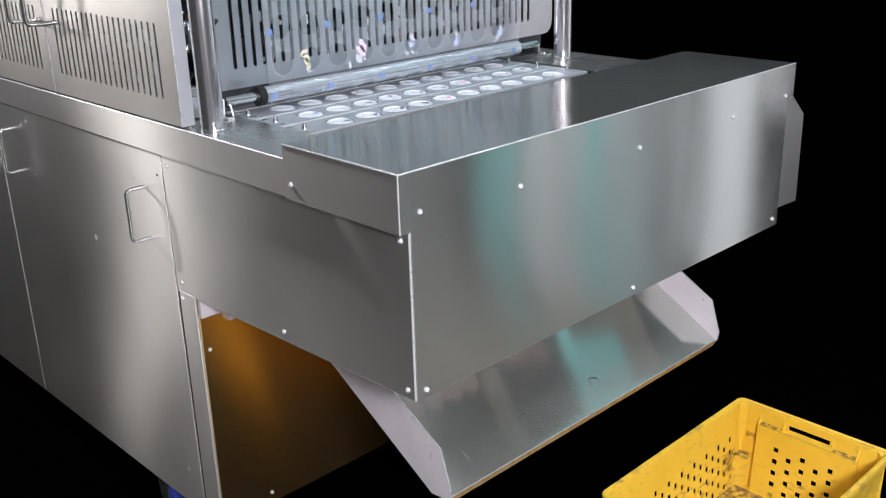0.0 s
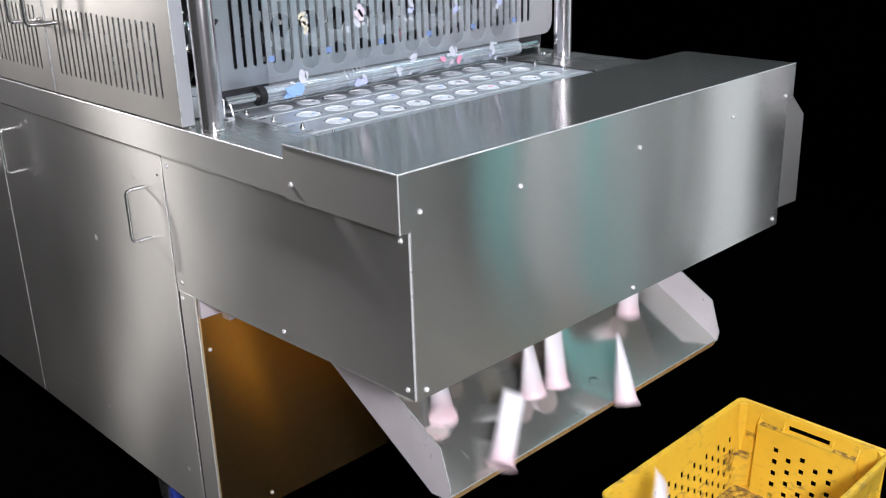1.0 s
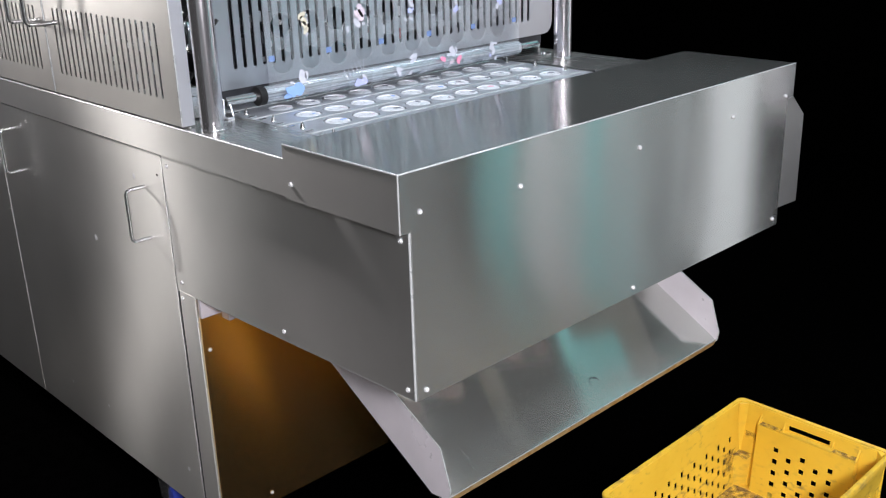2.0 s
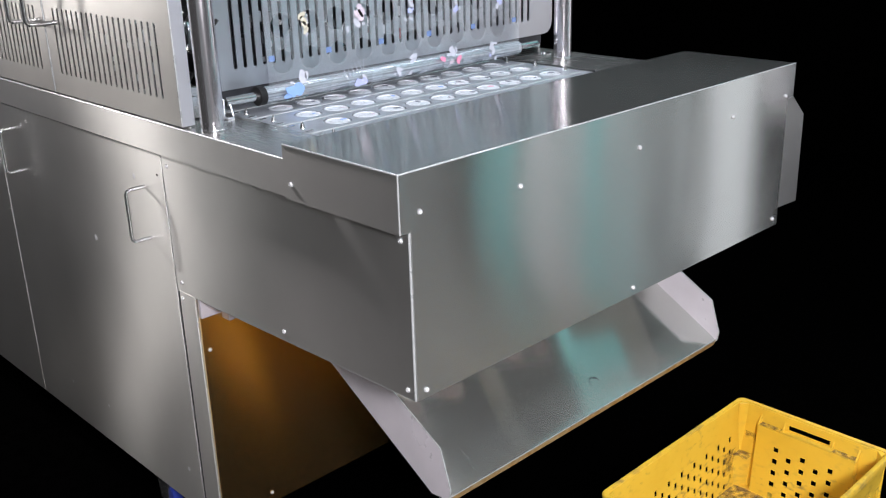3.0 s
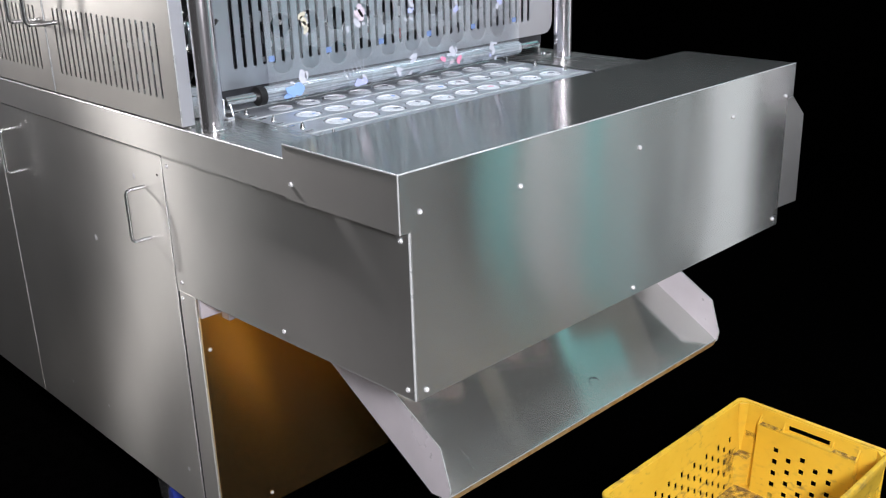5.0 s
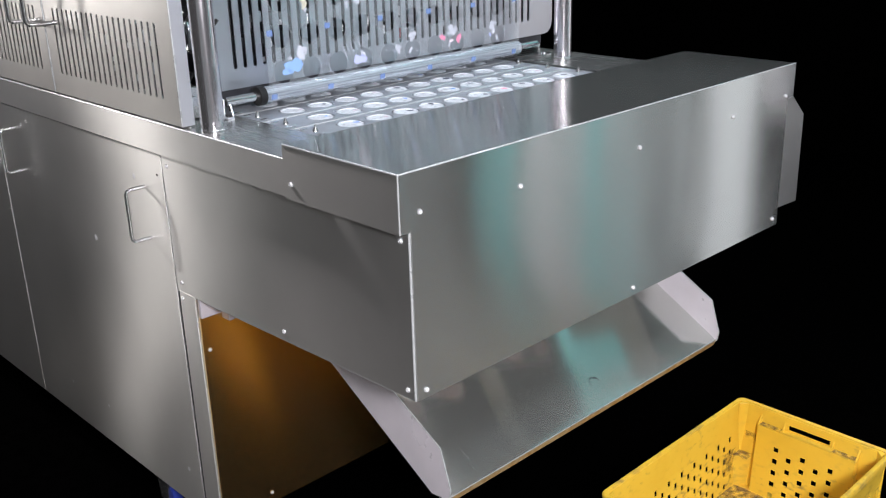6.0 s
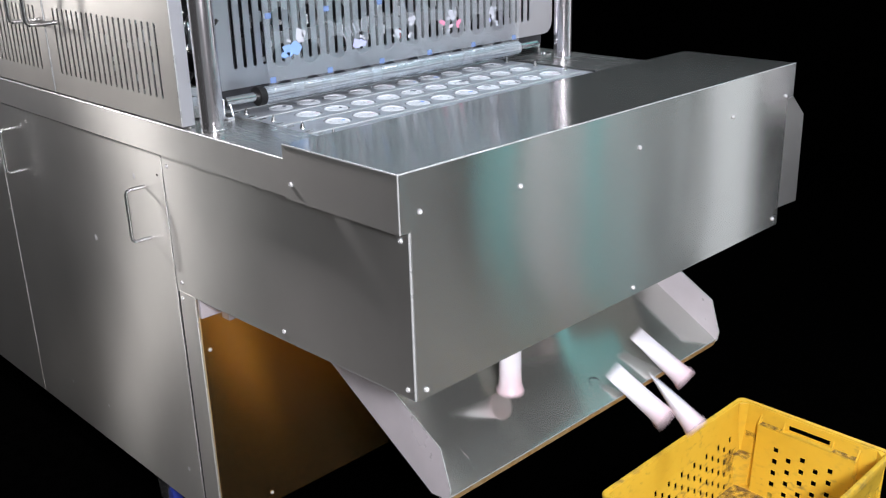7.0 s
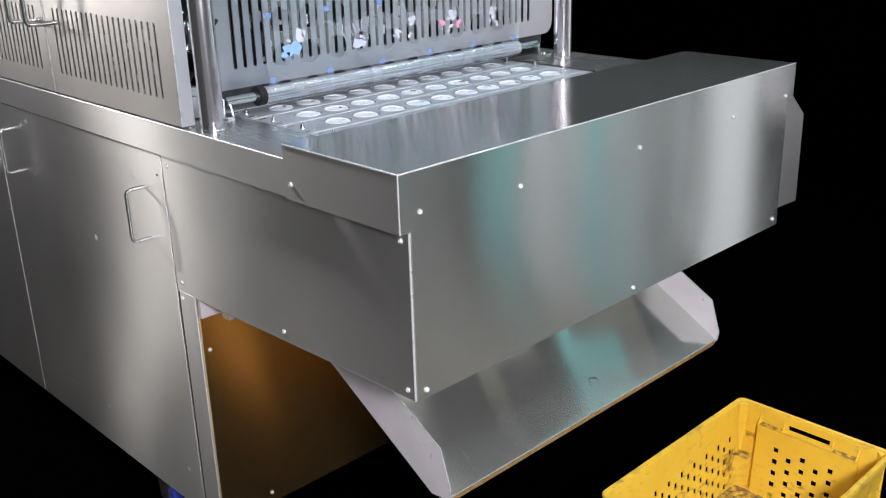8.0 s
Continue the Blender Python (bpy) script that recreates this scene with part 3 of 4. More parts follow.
# ---- film roller ----
ROLL_Y, ROLL_Z, ROLL_R = 0.667, 1.123, 0.0172


def roller_material():
    """Ground steel under a tight layer of film: fine lines along the axis, a few slanting creases."""
    m, n, l, p = material("film_wrapped_roller")
    p.inputs["Metallic"].default_value = 0.8
    lines = link_noise(n, l, 5.0, (1.2, 110, 110), 4.0)
    l.new(colour_mix(n, l, ramp(n, l, lines.outputs[0], 0, 1, 0.38, 0.62), (0.30, 0.32, 0.36), (0.78, 0.80, 0.84)), p.inputs["Base Color"])
    l.new(ramp(n, l, lines.outputs[0], 0.42, 0.26), p.inputs["Roughness"])
    bump = n.new("ShaderNodeBump")
    bump.inputs["Strength"].default_value, bump.inputs["Distance"].default_value = 0.5, 0.0015
    l.new(lines.outputs[0], bump.inputs["Height"])
    l.new(bump.outputs[0], p.inputs["Normal"])
    return m


ROLLER_STEEL = roller_material()


def roller():
    m = thing("film_roller", "polished steel film roller on a bent bracket over the carriers", "roller")
    x0, x1 = 0.213, 1.022
    smooth(part("drum", rod([(x0, ROLL_Y, ROLL_Z), (x1, ROLL_Y, ROLL_Z)], ROLL_R, 32), ROLLER_STEEL, m), 40)
    smooth(part("end_collar", rod([(x0 - 0.016, ROLL_Y, ROLL_Z), (x0, ROLL_Y, ROLL_Z)], ROLL_R + 0.003, 28), BLACK_RUBBER, m, "black rubber end collar"), 40)
    smooth(part("shaft", rod([(0.12, ROLL_Y, ROLL_Z), (x0 - 0.016, ROLL_Y, ROLL_Z)], 0.0095, 20), CHROME, m), 40)
    smooth(part("shaft", rod([(x1, ROLL_Y, ROLL_Z), (1.10, ROLL_Y, ROLL_Z)], 0.0085, 20), CHROME, m), 40)
    part("bracket", rod([(0.116, ROLL_Y, ROLL_Z + 0.006), (0.108, 0.657, TABLE + 0.004), (0.112, 0.650, TABLE + 0.002), (0.124, 0.648, TABLE + 0.002), (0.127, 0.652, TABLE + 0.006), (0.126, ROLL_Y - 0.004, ROLL_Z + 0.004)], 0.0024, 8), ALU, m, "bent steel strap bracket")
    part("bracket", rod([(1.095, ROLL_Y, ROLL_Z + 0.002), (1.108, ROLL_Y, ROLL_Z - 0.004), (1.112, ROLL_Y, ROLL_Z - 0.03), (1.118, ROLL_Y - 0.004, TABLE + 0.003)], 0.0055, 10), BOLT, m, "bent steel arm")
    part("foot", box(1.105, 1.14, 0.648, 0.682, TABLE, TABLE + 0.004, 0.001), BOLT, m)
    screw(m, 1.128, 0.662, TABLE + 0.004, "+z")


roller()

# ---- tubes in their carriers ----
PITCH_Y, PITCH_X, LANE0 = 0.0985, 0.0742, 0.2565
ROW0 = 0.471
PRINT_COLOURS = {"blue": (0.12, 0.3, 0.85), "white": (0.56, 0.57, 0.64), "cream": (0.62, 0.58, 0.47), "pink": (0.85, 0.3, 0.45), "pale_blue": (0.26, 0.42, 0.76), "rim_shade": (0.05, 0.06, 0.1), "rose": (0.68, 0.58, 0.66), "lilac": (0.50, 0.53, 0.80)}
PRINTS = {k: plain("ink_" + k, [c * 0.92 for c in v], v, 0.35, 60) for k, v in PRINT_COLOURS.items()}
LID = plain("white_seal_film", (0.68, 0.7, 0.75), (0.85, 0.87, 0.9), 0.3, 70, relief=0.5)


def blob(r, seed, thick, n=13, bm=None, cx=0.0, cy=0.0):
    """A flat irregular patch in the xy plane."""
    rnd = random.Random(seed)
    bm = bm or bmesh.new()
    pts = []
    ph = rnd.uniform(0, 6.28)
    for i in range(n):
        a = 2 * math.pi * i / n
        q = r * (0.72 + 0.25 * math.sin(2 * a + ph) + rnd.uniform(-0.2, 0.2))
        pts.append((cx + q * math.cos(a), cy + q * math.sin(a)))
    lo = [bm.verts.new((x, y, 0)) for x, y in pts]
    hi = [bm.verts.new((x, y, thick)) for x, y in pts]
    bm.faces.new(lo[::-1])
    bm.faces.new(hi)
    for i in range(n):
        j = (i + 1) % n
        bm.faces.new((lo[i], lo[j], hi[j], hi[i]))
    return bm


def carrier_mesh():
    """A bar with ten round holes, seen from above; its frame's centre line is y = 0."""
    x0, x1, w, r, n = LANE0 - 0.108, LANE0 + 9 * PITCH_X + 0.078, PITCH_Y - 0.003, 0.0298, 12
    quads = []
    cut = x0
    for k in range(10):
        c = LANE0 + k * PITCH_X
        quads.append(((cut, -w / 2), (c - r, -w / 2), (c - r, w / 2), (cut, w / 2)))
        xs = [c - r * math.cos(math.pi * i / n) for i in range(n + 1)]
        hs = [math.sqrt(max(0, r * r - (x - c) ** 2)) for x in xs]
        for i in range(n):
            quads.append(((xs[i], -w / 2), (xs[i + 1], -w / 2), (xs[i + 1], -hs[i + 1]), (xs[i], -hs[i])))
            quads.append(((xs[i], hs[i]), (xs[i + 1], hs[i + 1]), (xs[i + 1], w / 2), (xs[i], w / 2)))
        cut = c + r
    quads.append(((cut, -w / 2), (x1, -w / 2), (x1, w / 2), (cut, w / 2)))
    return slab(quads, lambda u, v, t: (u, v, t), -0.012)


def lid_mesh():
    """The sealed top of a tube: a rolled rim round a slightly sunk film."""
    return lathe([(0.0258, -0.03), (0.0264, 0.0), (0.0262, 0.0014), (0.0252, 0.0018), (0.0243, 0.0012), (0.0232, 0.0004), (0.012, 0.0012), (0.0002, 0.0006)], 28)


CARRIERS = []


def carriers():
    first = thing("carrier_plate", "grey aluminium carrier bar holding ten sealed tubes", "carrier", 0, ROW0, TABLE - 0.001, "carrier bars")
    part("bar", carrier_mesh(), ALU, first)
    for e in (-1, 1):
        # rods in the highlight colour draw the bright line between the bars
        part("bar_edge", rod([(LANE0 - 0.108, e * (PITCH_Y / 2 - 0.0018), -0.0004), (LANE0 + 9 * PITCH_X + 0.078, e * (PITCH_Y / 2 - 0.0018), -0.0004)], 0.0012, 6), EDGE_GLINT, first, "bar edge with its highlight put into the colour")
    lid = smooth(part("tube_top", lid_mesh(), LID, first, "white sealed tube top"), 35)
    lid.matrix_basis = pose(LANE0, 0, -0.002)
    for k in range(1, 10):
        share("tube_top", lid, first, pose(LANE0 + k * PITCH_X, 0, -0.002, 0, 0, 37 * k), "white sealed tube top")
    cone = smooth(part("guide_cone", lathe([(0.006, 0.0), (0.0055, 0.002), (0.0008, 0.0135)], 12), BOLT, first, "pointed steel guide pin"), 60)
    cone.matrix_basis = pose(LANE0 - 0.088, 0.0, 0.0)
    share("guide_cone", cone, first, pose(LANE0 + 9 * PITCH_X + 0.058, 0.0, 0.0))
    for i in (-1, 1):
        s = part("notch", box(-0.008, 0.008, -0.004, 0.004, 0.0, 0.0015, 0.0005), BOLT, first)
        s.matrix_basis = pose(LANE0 - 0.094, i * 0.03, 0.0)
    CARRIERS.append((first, 0))
    for k in (-1, 1, 2, 3, 4, 5, 6):
        CARRIERS.append((copy_thing(first, pose(0, ROW0 + k * PITCH_Y, TABLE - 0.001)), k))
    rnd = random.Random(11)
    for ob, k in CARRIERS:
        lanes = [c for c in ob.children if c.name.startswith("tube_top")]
        for i, c in enumerate(lanes):
            kind = rnd.random()
            # the dark patches stand for the shade crescent at a lid's right edge
            name = "rim_shade" if kind < 0.42 else "blue" if kind < 0.5 else "pink" if kind < 0.56 else "rose" if kind < 0.75 else "pale_blue" if kind < 0.85 else ""
            if name:
                a = rnd.uniform(-0.6, 0.9) - c.matrix_basis.to_euler().z
                d = rnd.uniform(0.012, 0.0185)
                p = part("print_patch", blob(rnd.uniform(0.005, 0.0095), rnd.random(), 0.0006), PRINTS[name], c, "printed patch, the dark ones for shade at the rim")
                p.matrix_basis = pose(d * math.cos(a), d * math.sin(a), 0.0012)


carriers()


# ---- film web: punched film that runs under the roller and up before the plate ----
def film_material():
    m, n, l, p = material("clear_film")
    out = n["Material Output"]
    n.remove(p)
    clear, haze, gloss = n.new("ShaderNodeBsdfTransparent"), n.new("ShaderNodeBsdfDiffuse"), n.new("ShaderNodeBsdfGlossy")
    clear.inputs[0].default_value = (0.93, 0.95, 0.97, 1)
    haze.inputs[0].default_value = (0.8, 0.84, 0.9, 1)
    gloss.inputs["Roughness"].default_value = 0.16
    crease = link_noise(n, l, 14.0, (1, 1, 0.6), 4.0)
    bump = n.new("ShaderNodeBump")
    bump.inputs["Strength"].default_value, bump.inputs["Distance"].default_value = 0.25, 0.004
    l.new(crease.outputs[0], bump.inputs["Height"])
    l.new(bump.outputs[0], gloss.inputs["Normal"])
    a, b = n.new("ShaderNodeMixShader"), n.new("ShaderNodeMixShader")
    l.new(ramp(n, l, crease.outputs[0], 0.07, 0.13), a.inputs[0])
    l.new(clear.outputs[0], a.inputs[1])
    l.new(haze.outputs[0], a.inputs[2])
    b.inputs[0].default_value = 0.09
    l.new(a.outputs[0], b.inputs[1])
    l.new(gloss.outputs[0], b.inputs[2])
    l.new(b.outputs[0], out.inputs["Surface"])
    return m


def see_through(name, colour, cover, lo=0.0, hi=0.0, scale=40.0):
    """A thin layer of print, dirt or painted glint; cover: how much it hides, broken up by grain between lo and hi."""
    m, n, l, p = material(name)
    clear, mix = n.new("ShaderNodeBsdfTransparent"), n.new("ShaderNodeMixShader")
    p.inputs["Base Color"].default_value = (*colour, 1)
    p.inputs["Roughness"].default_value = 0.6
    mix.inputs[0].default_value = cover
    if hi:
        l.new(ramp(n, l, link_noise(n, l, scale, (1, 1, 1), 8.0).outputs[0], 0.0, cover, lo, hi), mix.inputs[0])
    l.new(clear.outputs[0], mix.inputs[1])
    l.new(p.outputs[0], mix.inputs[2])
    l.new(mix.outputs[0], n["Material Output"].inputs["Surface"])
    return m


MARK = see_through("translucent_blue_ink", (0.22, 0.34, 0.66), 0.5)
# whitish, for the light that the cut hole edges catch
FILM_GLINT = see_through("film_edge_glint", (0.75, 0.78, 0.82), 0.38)
FILM = film_material()
FILM_R = ROLL_R + 0.0035
FILM_Y = ROLL_Y - FILM_R
FILM_X0, FILM_X1 = LANE0 - 0.0395, LANE0 + 9 * PITCH_X + 0.082
HOLE_R = 0.0255
HOLE_PITCH, FILM_STEP, MARK_PITCH = 0.075, 0.088, 0.1325
ROW_S = 0.0680                  # height along the film of the lowest row of holes at rest, above the roller's axis


def film_pose(s):
    """Where the point s metres along the film lies; s = 0 at the roller's axis height, on its front."""
    quarter = math.pi / 2 * FILM_R
    if s >= 0:
        return pose(0, FILM_Y, ROLL_Z + s, 90)
    if s > -quarter:
        a = math.degrees(-s / FILM_R)
        return pose(0, ROLL_Y - FILM_R * math.cos(radians(a)), ROLL_Z - FILM_R * math.sin(radians(a)), 90 + a)
    return pose(0, ROLL_Y - s - quarter, ROLL_Z - FILM_R, 180)


def film_quads(s0, s1, shift):
    """Quads of the web from s0 to s1 with its holes, drawn round shift."""
    n = max(2, int((s1 - s0) / 0.0035))
    levels = {round(s0 + (s1 - s0) * i / n, 5) for i in range(n + 1)}
    for k in range(-6, 10):
        for i in range(17):
            v = ROW_S + k * HOLE_PITCH + HOLE_R * math.cos(math.pi * i / 16)
            if s0 < v < s1:
                levels.add(round(v, 5))
    levels = sorted(levels)
    out = []

    def half(s):
        k = round((s - ROW_S) / HOLE_PITCH)
        d = s - (ROW_S + k * HOLE_PITCH)
        return math.sqrt(max(0.0, HOLE_R ** 2 - d * d))
    for a, b in zip(levels, levels[1:]):
        ha, hb = half(a), half(b)
        cut = (FILM_X0, FILM_X0)
        for k in range(10):
            c = LANE0 + k * PITCH_X
            out.append(((cut[0], a - shift), (c - ha, a - shift), (c - hb, b - shift), (cut[1], b - shift)))
            cut = (c + ha, c + hb)
        out.append(((cut[0], a - shift), (FILM_X1, a - shift), (FILM_X1, b - shift), (cut[1], b - shift)))
    return out


def rim_quads(s0, s1, shift, wide=0.0007):
    """Narrow quads round the holes between s0 and s1, drawn round shift."""
    out = []
    for row in range(-5, 6):
        mid = ROW_S + row * HOLE_PITCH
        for k in range(10):
            c = LANE0 + k * PITCH_X
            for i in range(24):
                g = [math.pi * i / 12, math.pi * (i + 1) / 12]
                ring = [(c + r * math.cos(q), mid + r * math.sin(q)) for r, q in ((HOLE_R, g[0]), (HOLE_R, g[1]), (HOLE_R + wide, g[1]), (HOLE_R + wide, g[0]))]
                if s0 <= (ring[0][1] + ring[1][1]) / 2 < s1:
                    out.append([(u, v - shift) for u, v in ring])
    return out


def quad_sheet(quads, z=0.0):
    bm = bmesh.new()
    for f in quads:
        bm.faces.new([bm.verts.new((u, v, z)) for u, v in f])
    bmesh.ops.remove_doubles(bm, verts=bm.verts, dist=2e-5)
    bmesh.ops.dissolve_degenerate(bm, edges=bm.edges, dist=1e-5)
    return bm


FILM_PARTS = []                 # (object, place along the film between the two steps)


def film():
    m = thing("film_web", "clear punched sealing film with coloured print scraps, running upwards", "plastic film")
    step = 0.012
    part_s = 0.10
    while part_s > -0.28:
        ob = part("film_strip", quad_sheet(film_quads(part_s - step, part_s, part_s - step / 2)), FILM, m)
        tagged(ob, kind="stuff")
        FILM_PARTS.append((ob, part_s - step / 2))
        edge = part("hole_rim", quad_sheet(rim_quads(part_s - step, part_s, part_s - step / 2), 0.0005), FILM_GLINT, m, "pale ring for the glint on the punched holes' edge")
        tagged(edge, kind="stuff")
        FILM_PARTS.append((edge, part_s - step / 2))
        part_s -= step
    ob = part("film_sheet", quad_sheet(film_quads(0.10, 0.62, 0.10)), FILM, m, "clear film sheet with rows of punched holes")
    FILM_PARTS.append((ob, 0.10))
    edge = part("hole_rim", quad_sheet(rim_quads(0.10, 0.30, 0.10), 0.0005), FILM_GLINT, m, "pale ring for the glint on the punched holes' edge")
    tagged(edge, kind="stuff")
    FILM_PARTS.append((edge, 0.10))

    def scrap(name, x, s, r, seed, colour):
        o = part(name, blob(r, seed, 0.0004), PRINTS[colour], m, colour.replace("_", " ") + " printed scrap")
        o.delta_location = (0, 0, 0)
        FILM_PARTS.append((o, s))
        o["x"] = x
        return o
    # lower prints lie on the roller at rest; the next ones one step above
    rows = [(0.283, 0.004, 0.0165, "pale_blue"), (0.266, -0.008, 0.008, "pale_blue"), (0.304, 0.027, 0.011, "white"), (0.315, 0.032, 0.006, "white"), (0.275, 0.02, 0.004, "white"),
            (0.466, -0.007, 0.0125, "lilac"), (0.476, 0.004, 0.006, "white"), (0.581, 0.001, 0.007, "white"), (0.588, 0.005, 0.004, "white"), (0.570, -0.003, 0.003, "white"),
            (0.628, 0.029, 0.008, "white"), (0.627, 0.019, 0.006, "white"), (0.621, -0.007, 0.005, "white"),
            (0.727, 0.010, 0.007, "pink"), (0.7596, 0.0237, 0.0105, "white"), (0.748, 0.018, 0.005, "white"), (0.772, 0.027, 0.005, "white"), (0.782, 0.002, 0.0075, "pink"), (0.756, -0.0016, 0.005, "rose"), (0.748, -0.01, 0.004, "white"),
            (0.899, 0.022, 0.008, "white"), (0.906, 0.010, 0.008, "white"), (0.914, 0.026, 0.004, "white"), (0.92, -0.0115, 0.005, "white"), (0.895, -0.002, 0.004, "lilac")]
    rows += [(0.313, 0.158, 0.008, "cream"), (0.317, 0.147, 0.008, "cream"), (0.319, 0.137, 0.007, "cream"), (0.322, 0.125, 0.006, "cream"), (0.324, 0.116, 0.003, "white"),
             (0.476, 0.152, 0.010, "rose"), (0.470, 0.140, 0.011, "rose"), (0.463, 0.125, 0.008, "white"), (0.480, 0.122, 0.003, "white"), (0.436, 0.1145, 0.005, "white"),
             (0.627, 0.152, 0.008, "white"), (0.626, 0.138, 0.008, "lilac"), (0.608, 0.118, 0.004, "white"), (0.626, 0.119, 0.004, "white"),
             (0.775, 0.142, 0.006, "white"), (0.774, 0.125, 0.008, "lilac"), (0.766, 0.117, 0.004, "white"), (0.784, 0.128, 0.004, "white"),
             (0.922, 0.119, 0.006, "white"), (0.930, 0.129, 0.008, "lilac"), (0.936, 0.138, 0.006, "white"), (0.912, 0.110, 0.003, "white")]
    for i, (x, s, r, c) in enumerate(rows):
        scrap("print_scrap", x, s, r * 1.55, i + 3, c)
    # slanted white bars of one print, and the small blue marks
    for i in range(6):
        bm = bmesh.new()
        box(-0.0008, 0.0008, -0.013, 0.013, 0.0, 0.0004, bm=bm)
        o = part("print_bar", bm, PRINTS["white"], m, "thin white printed bar")
        o["x"], o["lean"] = 0.423 + i * 0.0105, 24.0 if i < 5 else -6.0
        FILM_PARTS.append((o, 0.016 + i * 0.0036))
    for k in range(6):
        for row in (-1, 0, 1):
            o = part("print_mark", box(-0.0075, 0.0075, -0.006, 0.006, 0.0, 0.0003), MARK, m, "small pale blue registration mark")
            o["x"] = 0.228 + k * 0.1515
            FILM_PARTS.append((o, 0.077 + row * MARK_PITCH))


film()


# ---- crate ----
def crate_material(name, lo=0.56, hi=0.72, m0=0.45, m1=0.62):
    m, n, l, p = material(name)
    big, fine = link_noise(n, l, 5.0, (1, 1, 1), 6.0), link_noise(n, l, 38.0, (1, 1, 2), 8.0)
    base = colour_mix(n, l, ramp(n, l, big.outputs[0], 0, 1), (0.80, 0.495, 0.04), (0.90, 0.60, 0.06))
    mul = n.new("ShaderNodeMath")
    mul.operation = "MULTIPLY"
    l.new(ramp(n, l, fine.outputs[0], 0, 1, lo, hi), mul.inputs[0])
    l.new(ramp(n, l, big.outputs[0], 0.1, 0.9, m0, m1), mul.inputs[1])
    mx = n.new("ShaderNodeMix")
    mx.data_type = "RGBA"
    l.new(mul.outputs[0], mx.inputs["Factor"])
    l.new(base, mx.inputs["A"])
    mx.inputs["B"].default_value = (0.2, 0.13, 0.07, 1)
    l.new(mx.outputs["Result"], p.inputs["Base Color"])
    l.new(ramp(n, l, fine.outputs[0], 0.38, 0.55), p.inputs["Roughness"])
    bump = n.new("ShaderNodeBump")
    bump.inputs["Strength"].default_value, bump.inputs["Distance"].default_value = 0.15, 0.002
    l.new(fine.outputs[0], bump.inputs["Height"])
    l.new(bump.outputs[0], p.inputs["Normal"])
    glow, mix = n.new("ShaderNodeBsdfTranslucent"), n.new("ShaderNodeMixShader")
    glow.inputs[0].default_value = (0.9, 0.42, 0.02, 1)
    mix.inputs[0].default_value = 0.14
    l.new(p.outputs[0], mix.inputs[1])
    l.new(glow.outputs[0], mix.inputs[2])
    l.new(mix.outputs[0], n["Material Output"].inputs["Surface"])
    return m


YELLOW = crate_material("yellow_crate_plastic")
GRIME = see_through("brown_grime", (0.16, 0.10, 0.07), 0.52, 0.36, 0.72, 60.0)
GRIME_THIN = see_through("smeared_grime", (0.2, 0.12, 0.05), 0.55, 0.42, 0.75, 60.0)
YELLOW_WORN = crate_material("scuffed_yellow_plastic", 0.46, 0.7, 0.4, 0.6)


